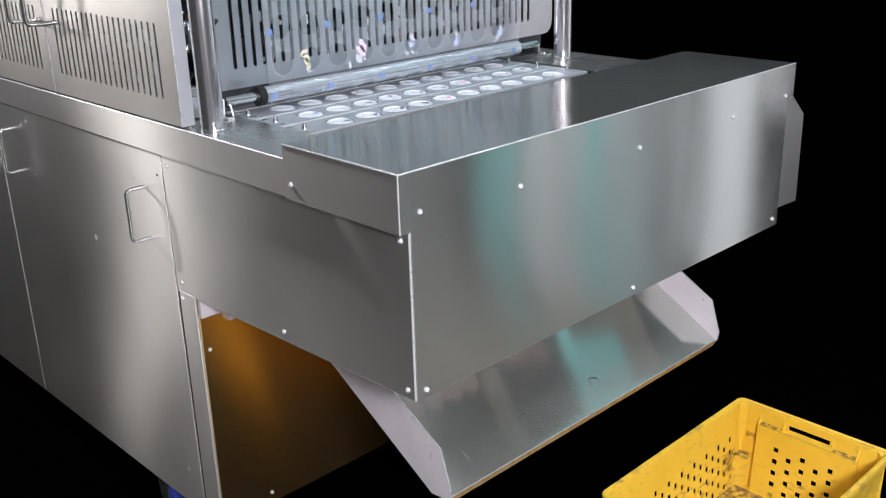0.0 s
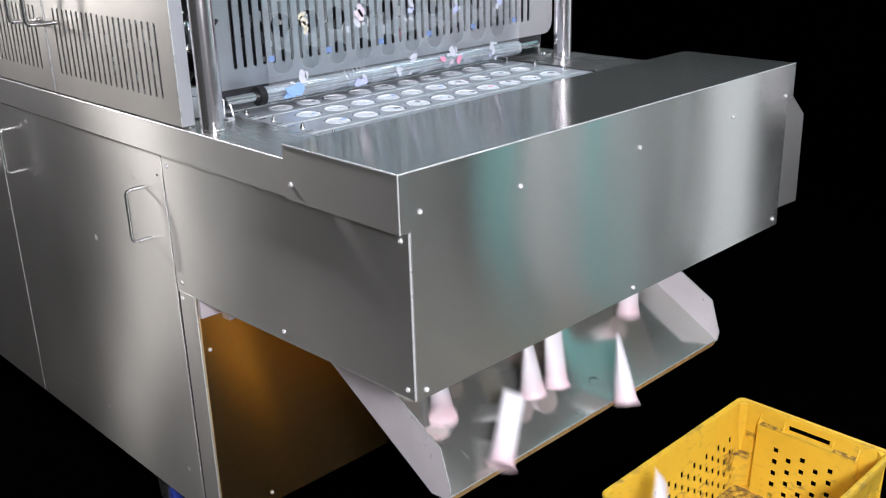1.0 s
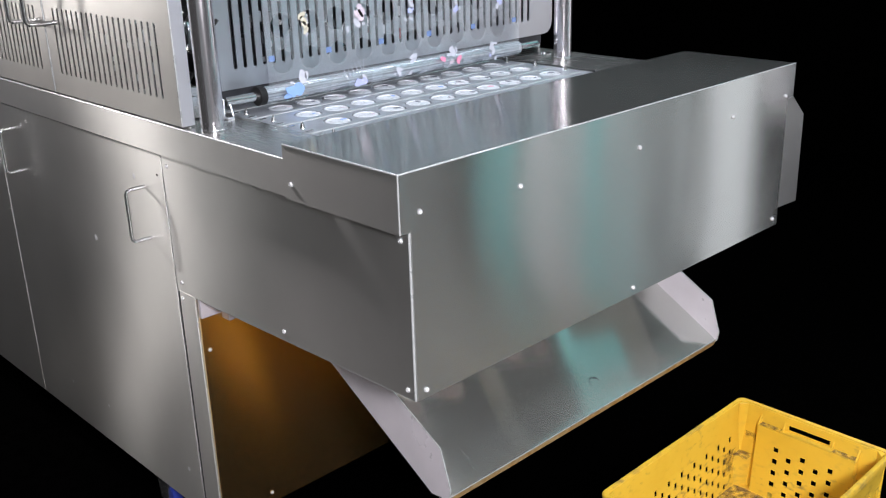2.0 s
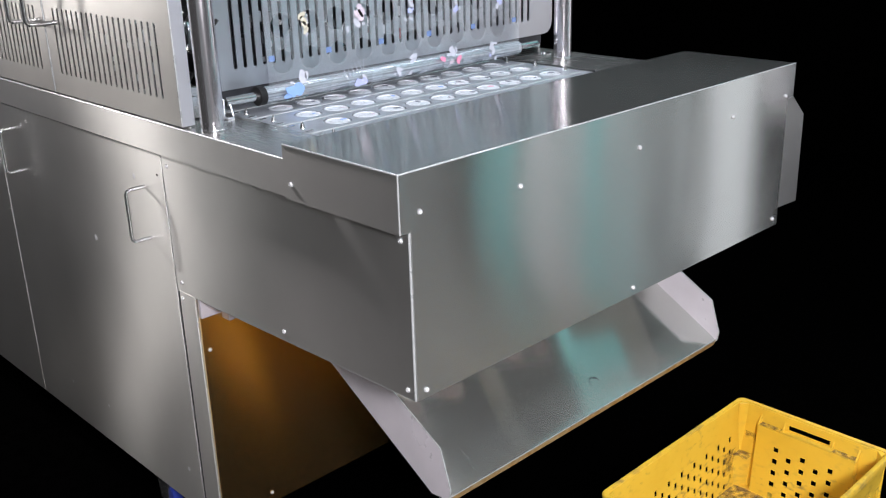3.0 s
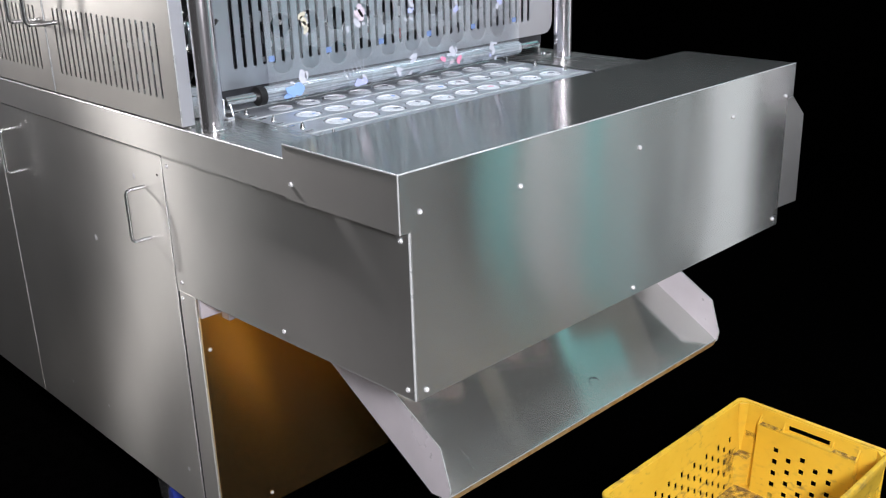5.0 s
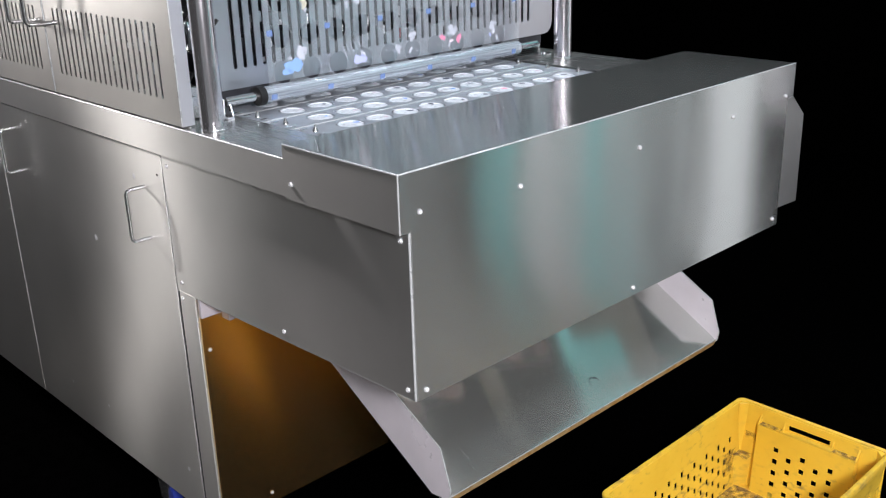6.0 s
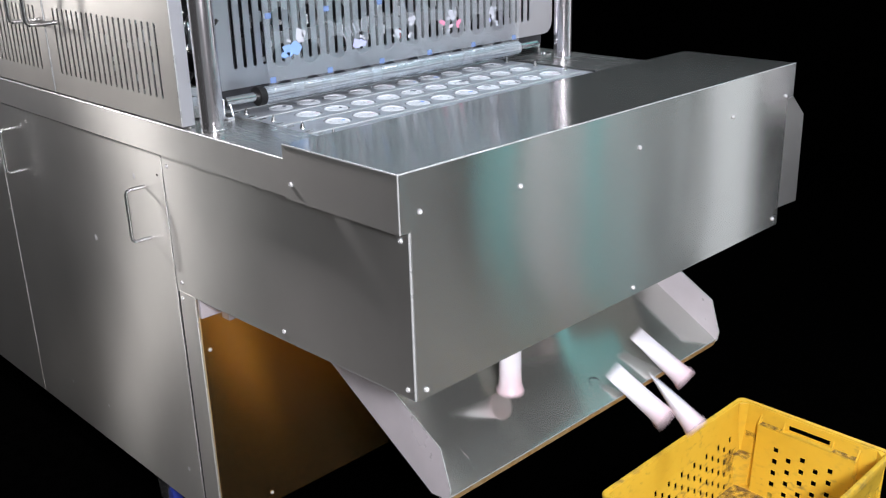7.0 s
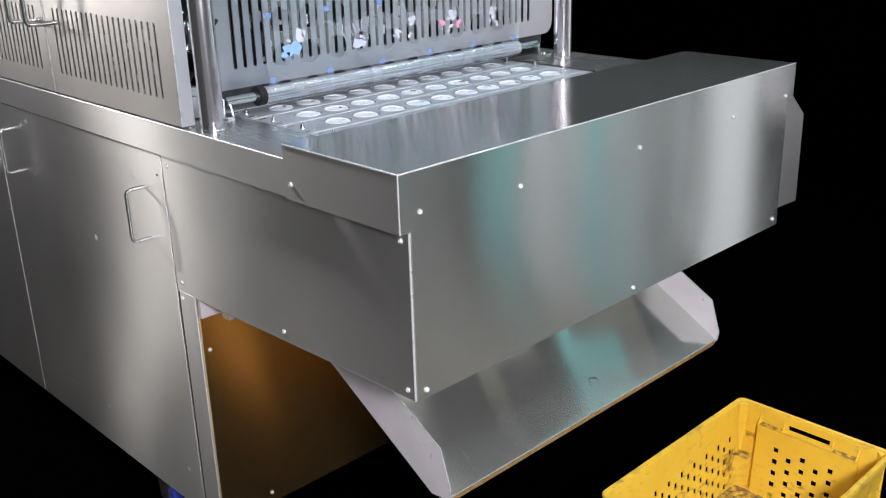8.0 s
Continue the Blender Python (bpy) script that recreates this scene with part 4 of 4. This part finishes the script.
def crate():
    X0, X1, Y0, Y1, H = 0.585, 1.190, -0.368, 0.028, 0.24
    m = thing("plastic_crate", "worn yellow perforated plastic crate standing on the floor", "crate", (X0 + X1) / 2, (Y0 + Y1) / 2, 0.006)
    a, b = (X1 - X0) / 2, (Y1 - Y0) / 2
    t = 0.003
    lean = 0.018

    def wall(quads, place, name="wall"):
        return part(name, slab(quads, place, -t), YELLOW, m)
    # long walls, holes in a stepped triangle towards each end
    long_holes = []
    for i in range(17):
        c = a - 0.069 - i * 0.0281
        for k in range(4):
            z = (0.147, 0.129)[i % 2] - 0.0365 * k
            long_holes.append((c - 0.0062, c + 0.0062, z - 0.0082, z + 0.0082))
    for side in (-1, 1):
        wall(pierced((-a + 0.01, a - 0.01), (0.0, H - 0.004), long_holes), lambda u, v, w, side=side: (u, side * (b - lean * (1 - v / H) - 0.006 + w), v), "long_wall")
    short_holes = [(-0.054, 0.054, 0.203, 0.216)]
    for c in range(-2, 3):
        for k in range(5 - c % 2):
            z = (0.147, 0.1305)[c % 2] - 0.0325 * k
            short_holes.append((c * 0.0358 - 0.0066, c * 0.0358 + 0.0066, z - 0.0068, z + 0.0068))
    for side in (-1, 1):
        # the end wall's middle stands in from its corners
        wall(pierced((-b + 0.07, b - 0.07), (0.0, 0.199), [q for q in short_holes if q[3] < 0.18]), lambda u, v, w, side=side: (side * (a - 0.026 - lean * (1 - v / H) + w), -side * u, v), "end_panel")
        wall(pierced((-b + 0.07, b - 0.07), (0.196, H - 0.004), short_holes[:1]), lambda u, v, w, side=side: (side * (a - 0.008 - lean * (1 - v / H) + w), -side * u, v), "grip_wall")
        part("ledge", box(min(side * (a - 0.033), side * (a - 0.01)), max(side * (a - 0.033), side * (a - 0.01)), -b + 0.07, b - 0.07, 0.195, 0.199, 0.0015), YELLOW_WORN, m)
        for q in (-1, 1):
            y0, y1 = sorted((q * (b - 0.008), q * (b - 0.071)))
            wall([((y0, 0.0), (y1, 0.0), (y1, H - 0.004), (y0, H - 0.004))], lambda u, v, w, side=side: (side * (a - 0.008 - lean * (1 - v / H) + w), u, v), "end_wall")
            part("rib", prism([(side * (a - 0.008), H - 0.012), (side * (a - 0.03), 0.197), (side * (a - 0.046), 0.0), (side * (a - 0.022), 0.0)], q * (b - 0.07) - 0.002, q * (b - 0.07) + 0.002, "y"), YELLOW, m)
            part("grip_rib", prism([(side * (a - 0.008), H - 0.012), (side * (a - 0.026), 0.199), (side * (a - 0.01), 0.199)], q * 0.064 - 0.002, q * 0.064 + 0.002, "y"), YELLOW, m)
            # corner gusset low down, a small fillet above it
            for w, z0, z1 in ((0.048, 0.0, 0.098), (0.018, 0.098, H - 0.003)):
                cx, cy = side * (a - 0.012), q * (b - 0.012)
                part("corner_gusset", prism([(cx, cy), (cx - side * w, cy), (cx - side * w * 0.8, cy - q * w * 0.3), (cx - side * w * 0.3, cy - q * w * 0.8), (cx, cy - q * w)], z0, z1, "z", 0.002), YELLOW_WORN if w > 0.03 else YELLOW, m)
    # grime: in the pockets of the far ledge, on the far gusset, in the corner of the base
    for u0, u1 in ((-b + 0.073, -0.067), (0.067, b - 0.073)):
        part("grime", box(a - 0.030, a - 0.012, u0, u1, 0.1994, 0.1998), GRIME, m, "brown dirt in the ledge pocket")
    part("grime", box(a - 0.058, a - 0.014, b - 0.058, b - 0.014, 0.0985, 0.0989), GRIME, m, "brown dirt on the gusset")
    part("grime", box(a - 0.0185, a - 0.0181, b - 0.075, b - 0.03, 0.1, 0.16), GRIME_THIN, m, "smeared dirt above the gusset")
    part("grime", box(a - 0.16, a - 0.05, b - 0.13, b - 0.02, 0.0066, 0.007), GRIME, m, "brown dirt in the corner of the base")
    part("grime", box(a - 0.11, a - 0.05, b - 0.0237, b - 0.0233, 0.05, 0.12), GRIME_THIN, m, "smeared dirt beside the corner")
    part("base", box(-a + 0.02, a - 0.02, -b + 0.02, b - 0.02, 0.0, 0.006, 0.001), YELLOW_WORN, m, "scuffed yellow crate base")
    # rim: a rounded frame with a turned-down edge
    bm = bmesh.new()

    def ring(off, z):
        pts = []
        r = 0.02
        for sx, sy, a0 in ((1, 1, 0), (-1, 1, 90), (-1, -1, 180), (1, -1, 270)):
            for i in range(6):
                g = radians(a0 + 90 * i / 5)
                pts.append(bm.verts.new((sx * (a - off - r) + r * math.cos(g), sy * (b - off - r) + r * math.sin(g), z)))
        return pts
    rings = [ring(-0.002, H - 0.022), ring(-0.004, H - 0.003), ring(-0.002, H), ring(0.004, H), ring(0.0062, H - 0.0015), ring(0.0066, H - 0.006)]
    for p, q in zip(rings, rings[1:]):
        for i in range(len(p)):
            j = (i + 1) % len(p)
            bm.faces.new((p[i], p[j], q[j], q[i]))
    smooth(part("rim", bm, YELLOW_WORN, m, "scuffed rounded crate rim"), 40)


crate()


# ---- squeeze tubes that drop from the hood ----
TUBE_L = 0.158


def tube_mesh():
    """Round rim at z = 0, drawn out to a flat crimped end at z = TUBE_L."""
    bm = bmesh.new()
    n = 24
    rings = []
    for r, z in ((0.0005, 0.0015), (0.0235, 0.0012), (0.026, 0.0), (0.0303, 0.001), (0.0306, 0.004), (0.0268, 0.0075)):
        rings.append([(r * math.cos(2 * math.pi * i / n), r * math.sin(2 * math.pi * i / n), z) for i in range(n)])
    for k in range(1, 9):
        f = k / 8
        a = 0.0245 + 0.001 * f
        b = 0.0245 * (1 - f ** 1.25) + 0.0012
        a *= 1 - 0.06 * f
        rings.append([(a * math.cos(2 * math.pi * i / n), b * math.sin(2 * math.pi * i / n), 0.0065 + (TUBE_L - 0.0065) * f) for i in range(n)])
    vs = [[bm.verts.new(p) for p in ring] for ring in rings]
    for p, q in zip(vs, vs[1:]):
        for i in range(n):
            j = (i + 1) % n
            bm.faces.new((p[i], p[j], q[j], q[i]))
    bm.faces.new(vs[0][::-1])
    bm.faces.new(vs[-1])
    return bm


def tube_material():
    m, n, l, p = material("printed_tube_card")
    tc, sep = n.new("ShaderNodeTexCoord"), n.new("ShaderNodeSeparateXYZ")
    l.new(tc.outputs["Object"], sep.inputs[0])
    nz = link_noise(n, l, 22.0, (1, 1, 0.5), 5.0)
    add = n.new("ShaderNodeMath")
    add.operation = "ADD"
    l.new(ramp(n, l, sep.outputs[2], 0.75, 0.0, 0.004, 0.075), add.inputs[0])
    l.new(ramp(n, l, nz.outputs[0], -0.25, 0.25), add.inputs[1])
    l.new(colour_mix(n, l, add.outputs[0], (0.76, 0.735, 0.785), (0.80, 0.56, 0.62)), p.inputs["Base Color"])
    p.inputs["Roughness"].default_value = 0.32
    return m


def tube():
    m = thing("squeeze_tube", "white and pink card squeeze tube with a crimped flat end", "squeeze tube", group="dropped tubes")
    smooth(part("body", tube_mesh(), tube_material(), m), 45)
    return m


FIRST_TUBE = tube()


def progress(t, t0, t1):
    u = min(1.0, max(0.0, (t - t0) / (t1 - t0)))
    return u * u * (3 - 2 * u)


def film_steps(t):
    """Steps of the film, which starts a little before the conveyor."""
    return progress(t, -0.10, 0.39) - 1 + progress(t, 5.73, 6.21)


def steps(t):
    """Steps of the conveyor, counted from the rest between the two."""
    return progress(t, -0.08, 0.42) - 1 + progress(t, 5.78, 6.27)


TIMES = [i * 0.0667 for i in range(8)] + [3.0, 5.7] + [5.7667 + i * 0.0667 for i in range(9)] + [8.0]


TUBE_ROWS = [
    ((0.00, 0.962, 0.215, 0.905, -0.0, -0.0, -40.6), (0.42, 0.962, 0.215, 0.905, -0.0, -0.0, -40.6), (0.60, 0.962, 0.195, 0.522, -0.0, -0.0, -56.1), (0.70, 1.000, 0.172, 0.549, -137.5, 66.0, -165.5), (0.80, 0.978, 0.040, 0.500, -148.6, 25.6, 133.1), (0.90, 0.974, -0.090, 0.306, -135.0, -6.6, 113.8), (1.04, 0.630, -0.270, 0.050, 88.9, -0.0, 90.0), (8.00, 0.630, -0.270, 0.050, 88.9, -0.0, 90.0),),
    ((0.00, 0.584, 0.201, 0.905, -0.0, -0.0, 19.4), (0.52, 0.584, 0.201, 0.905, -0.0, -0.0, 19.4), (0.70, 0.584, 0.181, 0.514, -0.0, -0.0, 9.7), (0.80, 0.632, 0.123, 0.481, -10.2, 21.6, 4.8), (0.90, 0.594, -0.008, 0.392, -12.3, 24.1, 1.7), (1.00, 0.548, -0.150, 0.227, -47.2, 51.9, -21.9), (1.14, 0.647, -0.270, 0.050, 87.7, -60.0, 101.7), (8.00, 0.647, -0.270, 0.050, 87.7, -60.0, 101.7),),
    ((0.00, 0.306, 0.237, 0.905, -0.0, -0.0, -20.6), (0.62, 0.306, 0.237, 0.905, -0.0, -0.0, -20.6), (0.80, 0.306, 0.217, 0.535, -0.0, -0.0, -23.8), (0.90, 0.309, 0.163, 0.504, -0.0, -0.0, -25.1), (1.00, 0.286, 0.056, 0.442, -44.6, 24.3, -39.1), (1.10, 0.289, -0.095, 0.300, -69.7, 21.6, -46.5), (1.24, 0.648, -0.204, 0.050, 88.8, -20.0, 80.5), (8.00, 0.648, -0.204, 0.050, 88.8, -20.0, 80.5),),
    ((0.00, 0.443, 0.221, 0.905, -0.0, -0.0, 34.4), (0.72, 0.443, 0.221, 0.905, -0.0, -0.0, 34.4), (0.90, 0.443, 0.201, 0.526, -0.0, -0.0, 27.9), (1.00, 0.485, 0.144, 0.493, -5.1, -0.3, 28.4), (1.10, 0.484, 0.023, 0.418, -29.2, 20.3, 25.4), (1.20, 0.409, -0.102, 0.291, -21.1, 11.6, 29.1), (1.34, 0.633, -0.204, 0.050, 85.6, -75.0, 94.5), (8.00, 0.633, -0.204, 0.050, 85.6, -75.0, 94.5),),
    ((0.00, 0.677, 0.233, 0.905, -0.0, -0.0, -0.6), (0.62, 0.677, 0.233, 0.905, -0.0, -0.0, -0.6), (0.80, 0.677, 0.213, 0.532, -0.0, -0.0, -11.3), (0.90, 0.503, 0.185, 0.516, -0.0, -0.0, -8.7), (1.00, 0.556, 0.136, 0.488, -10.5, 3.5, -9.3), (1.10, 0.540, 0.011, 0.408, -24.9, 11.5, -13.7), (1.20, 0.511, -0.117, 0.272, -21.7, 4.6, -11.6), (1.34, 0.615, -0.138, 0.050, 88.5, -40.0, 100.6), (8.00, 0.615, -0.138, 0.050, 88.5, -40.0, 100.6),),
    ((0.00, 0.704, 0.200, 0.905, -0.0, -0.0, 39.4), (0.72, 0.704, 0.200, 0.905, -0.0, -0.0, 39.4), (0.90, 0.704, 0.159, 0.501, -0.0, -0.0, 27.1), (1.00, 0.682, 0.038, 0.429, -12.5, 23.0, 24.6), (1.10, 0.607, -0.102, 0.291, -15.2, 27.5, 22.2), (1.20, 0.597, -0.191, 0.164, -13.6, -8.1, 33.5), (1.34, 0.611, -0.138, 0.050, 83.5, -79.9, 86.4), (8.00, 0.611, -0.138, 0.050, 83.5, -79.9, 86.4),),
    ((0.00, 0.910, 0.222, 0.905, -0.0, -0.0, -30.6), (0.82, 0.910, 0.222, 0.905, -0.0, -0.0, -30.6), (1.00, 0.910, 0.202, 0.526, -0.0, -0.0, -45.2), (1.10, 0.812, 0.033, 0.425, -36.2, -30.0, -25.4), (1.20, 0.805, -0.094, 0.301, -35.2, -21.6, -33.1), (1.30, 0.808, -0.197, 0.156, 7.1, -21.9, -37.6), (1.44, 0.624, -0.072, 0.050, 88.8, -10.0, 90.6), (8.00, 0.624, -0.072, 0.050, 88.8, -10.0, 90.6),),
    ((0.00, 0.253, 0.202, 0.905, -0.0, -0.0, 9.4), (0.82, 0.253, 0.202, 0.905, -0.0, -0.0, 9.4), (1.00, 0.253, 0.182, 0.515, -61.7, 41.2, -19.1), (1.10, 0.236, 0.075, 0.453, -1.3, -8.2, 9.0), (1.20, 0.245, -0.032, 0.369, -2.9, -2.5, 4.4), (1.34, 0.643, -0.072, 0.050, 88.2, -50.0, 100.9), (8.00, 0.643, -0.072, 0.050, 88.2, -50.0, 100.9),),
    ((0.00, 0.995, 0.200, 0.905, 0.0, 0.0, 59.4), (6.22, 0.995, 0.200, 0.905, 0.0, 0.0, 59.4), (6.40, 0.995, 0.170, 0.508, 25.7, 56.9, 57.8), (6.50, 0.984, 0.065, 0.447, 7.7, 35.8, 43.3), (6.60, 0.890, -0.074, 0.325, 9.2, 24.8, 39.6), (6.70, 0.832, -0.234, 0.093, -7.4, 2.2, 41.0), (6.84, 0.650, -0.270, 0.102, -83.5, -79.9, -106.4), (8.00, 0.650, -0.270, 0.102, -83.5, -79.9, -106.4),),
    ((0.00, 0.509, 0.202, 0.905, 0.0, 0.0, 119.4), (6.32, 0.509, 0.202, 0.905, 0.0, 0.0, 119.4), (6.50, 0.509, 0.182, 0.515, 0.0, 0.0, 111.1), (6.60, 0.532, 0.158, 0.501, 90.8, -37.3, 74.9), (6.70, 0.498, 0.051, 0.468, 129.4, -21.7, -11.1), (6.80, 0.549, -0.096, 0.299, 96.1, -13.8, -26.8), (6.94, 0.638, -0.270, 0.102, -88.8, -20.0, -89.8), (8.00, 0.638, -0.270, 0.102, -88.8, -20.0, -89.8),),
    ((0.00, 0.620, 0.226, 0.905, -0.0, -0.0, -10.6), (6.42, 0.620, 0.226, 0.905, -0.0, -0.0, -10.6), (6.60, 0.620, 0.206, 0.529, -0.0, -0.0, -20.4), (6.70, 0.650, 0.168, 0.506, 17.5, -3.5, -26.0), (6.80, 0.616, 0.067, 0.448, -53.8, 53.5, -50.7), (6.90, 0.568, -0.048, 0.354, -175.8, 72.9, 179.9), (7.00, 0.578, -0.151, 0.226, -110.5, 65.8, -103.9), (7.14, 0.619, -0.204, 0.102, 88.7, -30.0, 100.2), (8.00, 0.619, -0.204, 0.102, 88.7, -30.0, 100.2),),
    ((0.00, 0.650, 0.200, 0.905, -0.0, -0.0, -40.6), (6.42, 0.650, 0.200, 0.905, -0.0, -0.0, -40.6), (6.60, 0.650, 0.179, 0.513, -0.0, -0.0, -51.6), (6.70, 0.708, 0.157, 0.500, 15.3, 24.1, -65.9), (6.80, 0.811, 0.014, 0.411, -35.8, -61.3, 21.4), (6.90, 0.677, -0.118, 0.271, -28.0, -55.7, 17.3), (7.00, 0.682, -0.186, 0.173, 7.6, -37.8, -26.7), (7.14, 0.610, -0.204, 0.102, 88.9, -0.0, 79.8), (8.00, 0.610, -0.204, 0.102, 88.9, -0.0, 79.8),),
    ((0.00, 0.783, 0.248, 0.905, -0.0, -0.0, -15.6), (6.62, 0.783, 0.248, 0.905, -0.0, -0.0, -15.6), (6.80, 0.783, 0.228, 0.541, -0.0, -0.0, -27.7), (6.90, 0.735, 0.094, 0.464, -29.6, -29.3, -2.3), (7.00, 0.756, -0.020, 0.381, -50.6, -25.2, -4.4), (7.10, 0.792, -0.154, 0.222, 1.2, -25.0, -19.1), (7.24, 0.619, -0.138, 0.102, 88.7, -25.0, 91.3), (8.00, 0.619, -0.138, 0.102, 88.7, -25.0, 91.3),),
    ((0.00, 0.869, 0.254, 0.905, -0.0, -0.0, 44.4), (6.62, 0.869, 0.254, 0.905, -0.0, -0.0, 44.4), (6.80, 0.869, 0.234, 0.545, -0.0, -0.0, 31.1), (6.90, 0.804, 0.063, 0.446, -37.0, 21.1, 31.6), (7.00, 0.829, -0.057, 0.343, -45.5, 23.5, 29.5), (7.10, 0.705, -0.132, 0.252, -19.8, 10.1, 34.2), (7.24, 0.638, -0.138, 0.102, 77.2, -84.9, 112.1), (8.00, 0.638, -0.138, 0.102, 77.2, -84.9, 112.1),),
    ((0.00, 0.924, 0.269, 0.905, -0.0, -0.0, -0.6), (6.62, 0.924, 0.269, 0.905, -0.0, -0.0, -0.6), (6.80, 0.924, 0.249, 0.554, -0.0, -0.0, -14.4), (6.90, 0.898, 0.143, 0.492, -2.2, -32.4, 2.0), (7.00, 0.894, 0.019, 0.415, -52.7, -15.1, 3.6), (7.10, 0.894, -0.104, 0.289, -49.0, -9.4, -3.2), (7.20, 0.808, -0.221, 0.115, -19.7, -16.5, -1.9), (7.34, 0.650, -0.072, 0.102, 88.5, -40.0, 80.7), (8.00, 0.650, -0.072, 0.102, 88.5, -40.0, 80.7),),
    ((0.00, 0.442, 0.200, 0.905, -0.0, -0.0, -15.6), (6.82, 0.442, 0.200, 0.905, -0.0, -0.0, -15.6), (7.00, 0.442, 0.170, 0.508, -0.0, -0.0, -22.8), (7.10, 0.453, 0.129, 0.484, -74.2, 66.8, -70.8), (7.20, 0.439, 0.029, 0.423, -102.8, 71.1, 161.7), (7.30, 0.399, -0.107, 0.285, 172.0, 55.4, 152.2), (7.44, 0.643, -0.072, 0.102, 88.7, -25.0, 91.5), (8.00, 0.643, -0.072, 0.102, 88.7, -25.0, 91.5),),
    ((0.00, 0.893, 0.216, 0.905, 0.0, 0.0, 124.4), (6.92, 0.893, 0.216, 0.905, 0.0, 0.0, 124.4), (7.10, 0.893, 0.196, 0.523, 0.0, 0.0, 109.9), (7.20, 0.910, 0.180, 0.543, 83.2, -43.2, 76.6), (7.30, 0.898, 0.081, 0.556, 138.2, -27.4, -24.4), (7.40, 0.941, -0.025, 0.376, 148.2, 4.2, -45.9), (7.50, 0.796, -0.156, 0.218, 92.9, 14.0, -60.4), (7.64, 0.624, -0.270, 0.154, -88.8, -15.0, -81.0), (8.00, 0.624, -0.270, 0.154, -88.8, -15.0, -81.0),),
]


def motions():
    """All that moves: carriers and film by two steps, tubes down the chute."""
    for ob, k in CARRIERS:
        walk(ob, [(t, pose(0, ROW0 + (k - steps(t)) * PITCH_Y, TABLE - 0.001)) for t in TIMES])
    for ob, s in FILM_PARTS:
        off = pose(ob.get("x", 0.0), 0, 0.0006 if "x" in ob else 0.0, 0, 0, ob.get("lean", 0.0))
        walk(ob, [(t, film_pose(s + film_steps(t) * FILM_STEP) @ off) for t in TIMES])
    tubes = [FIRST_TUBE] + [copy_thing(FIRST_TUBE, pose(0, 0, 0)) for _ in TUBE_ROWS[1:]]
    for ob, rows in zip(tubes, TUBE_ROWS):
        walk(ob, [(r[0], pose(*r[1:])) for r in rows])


motions()
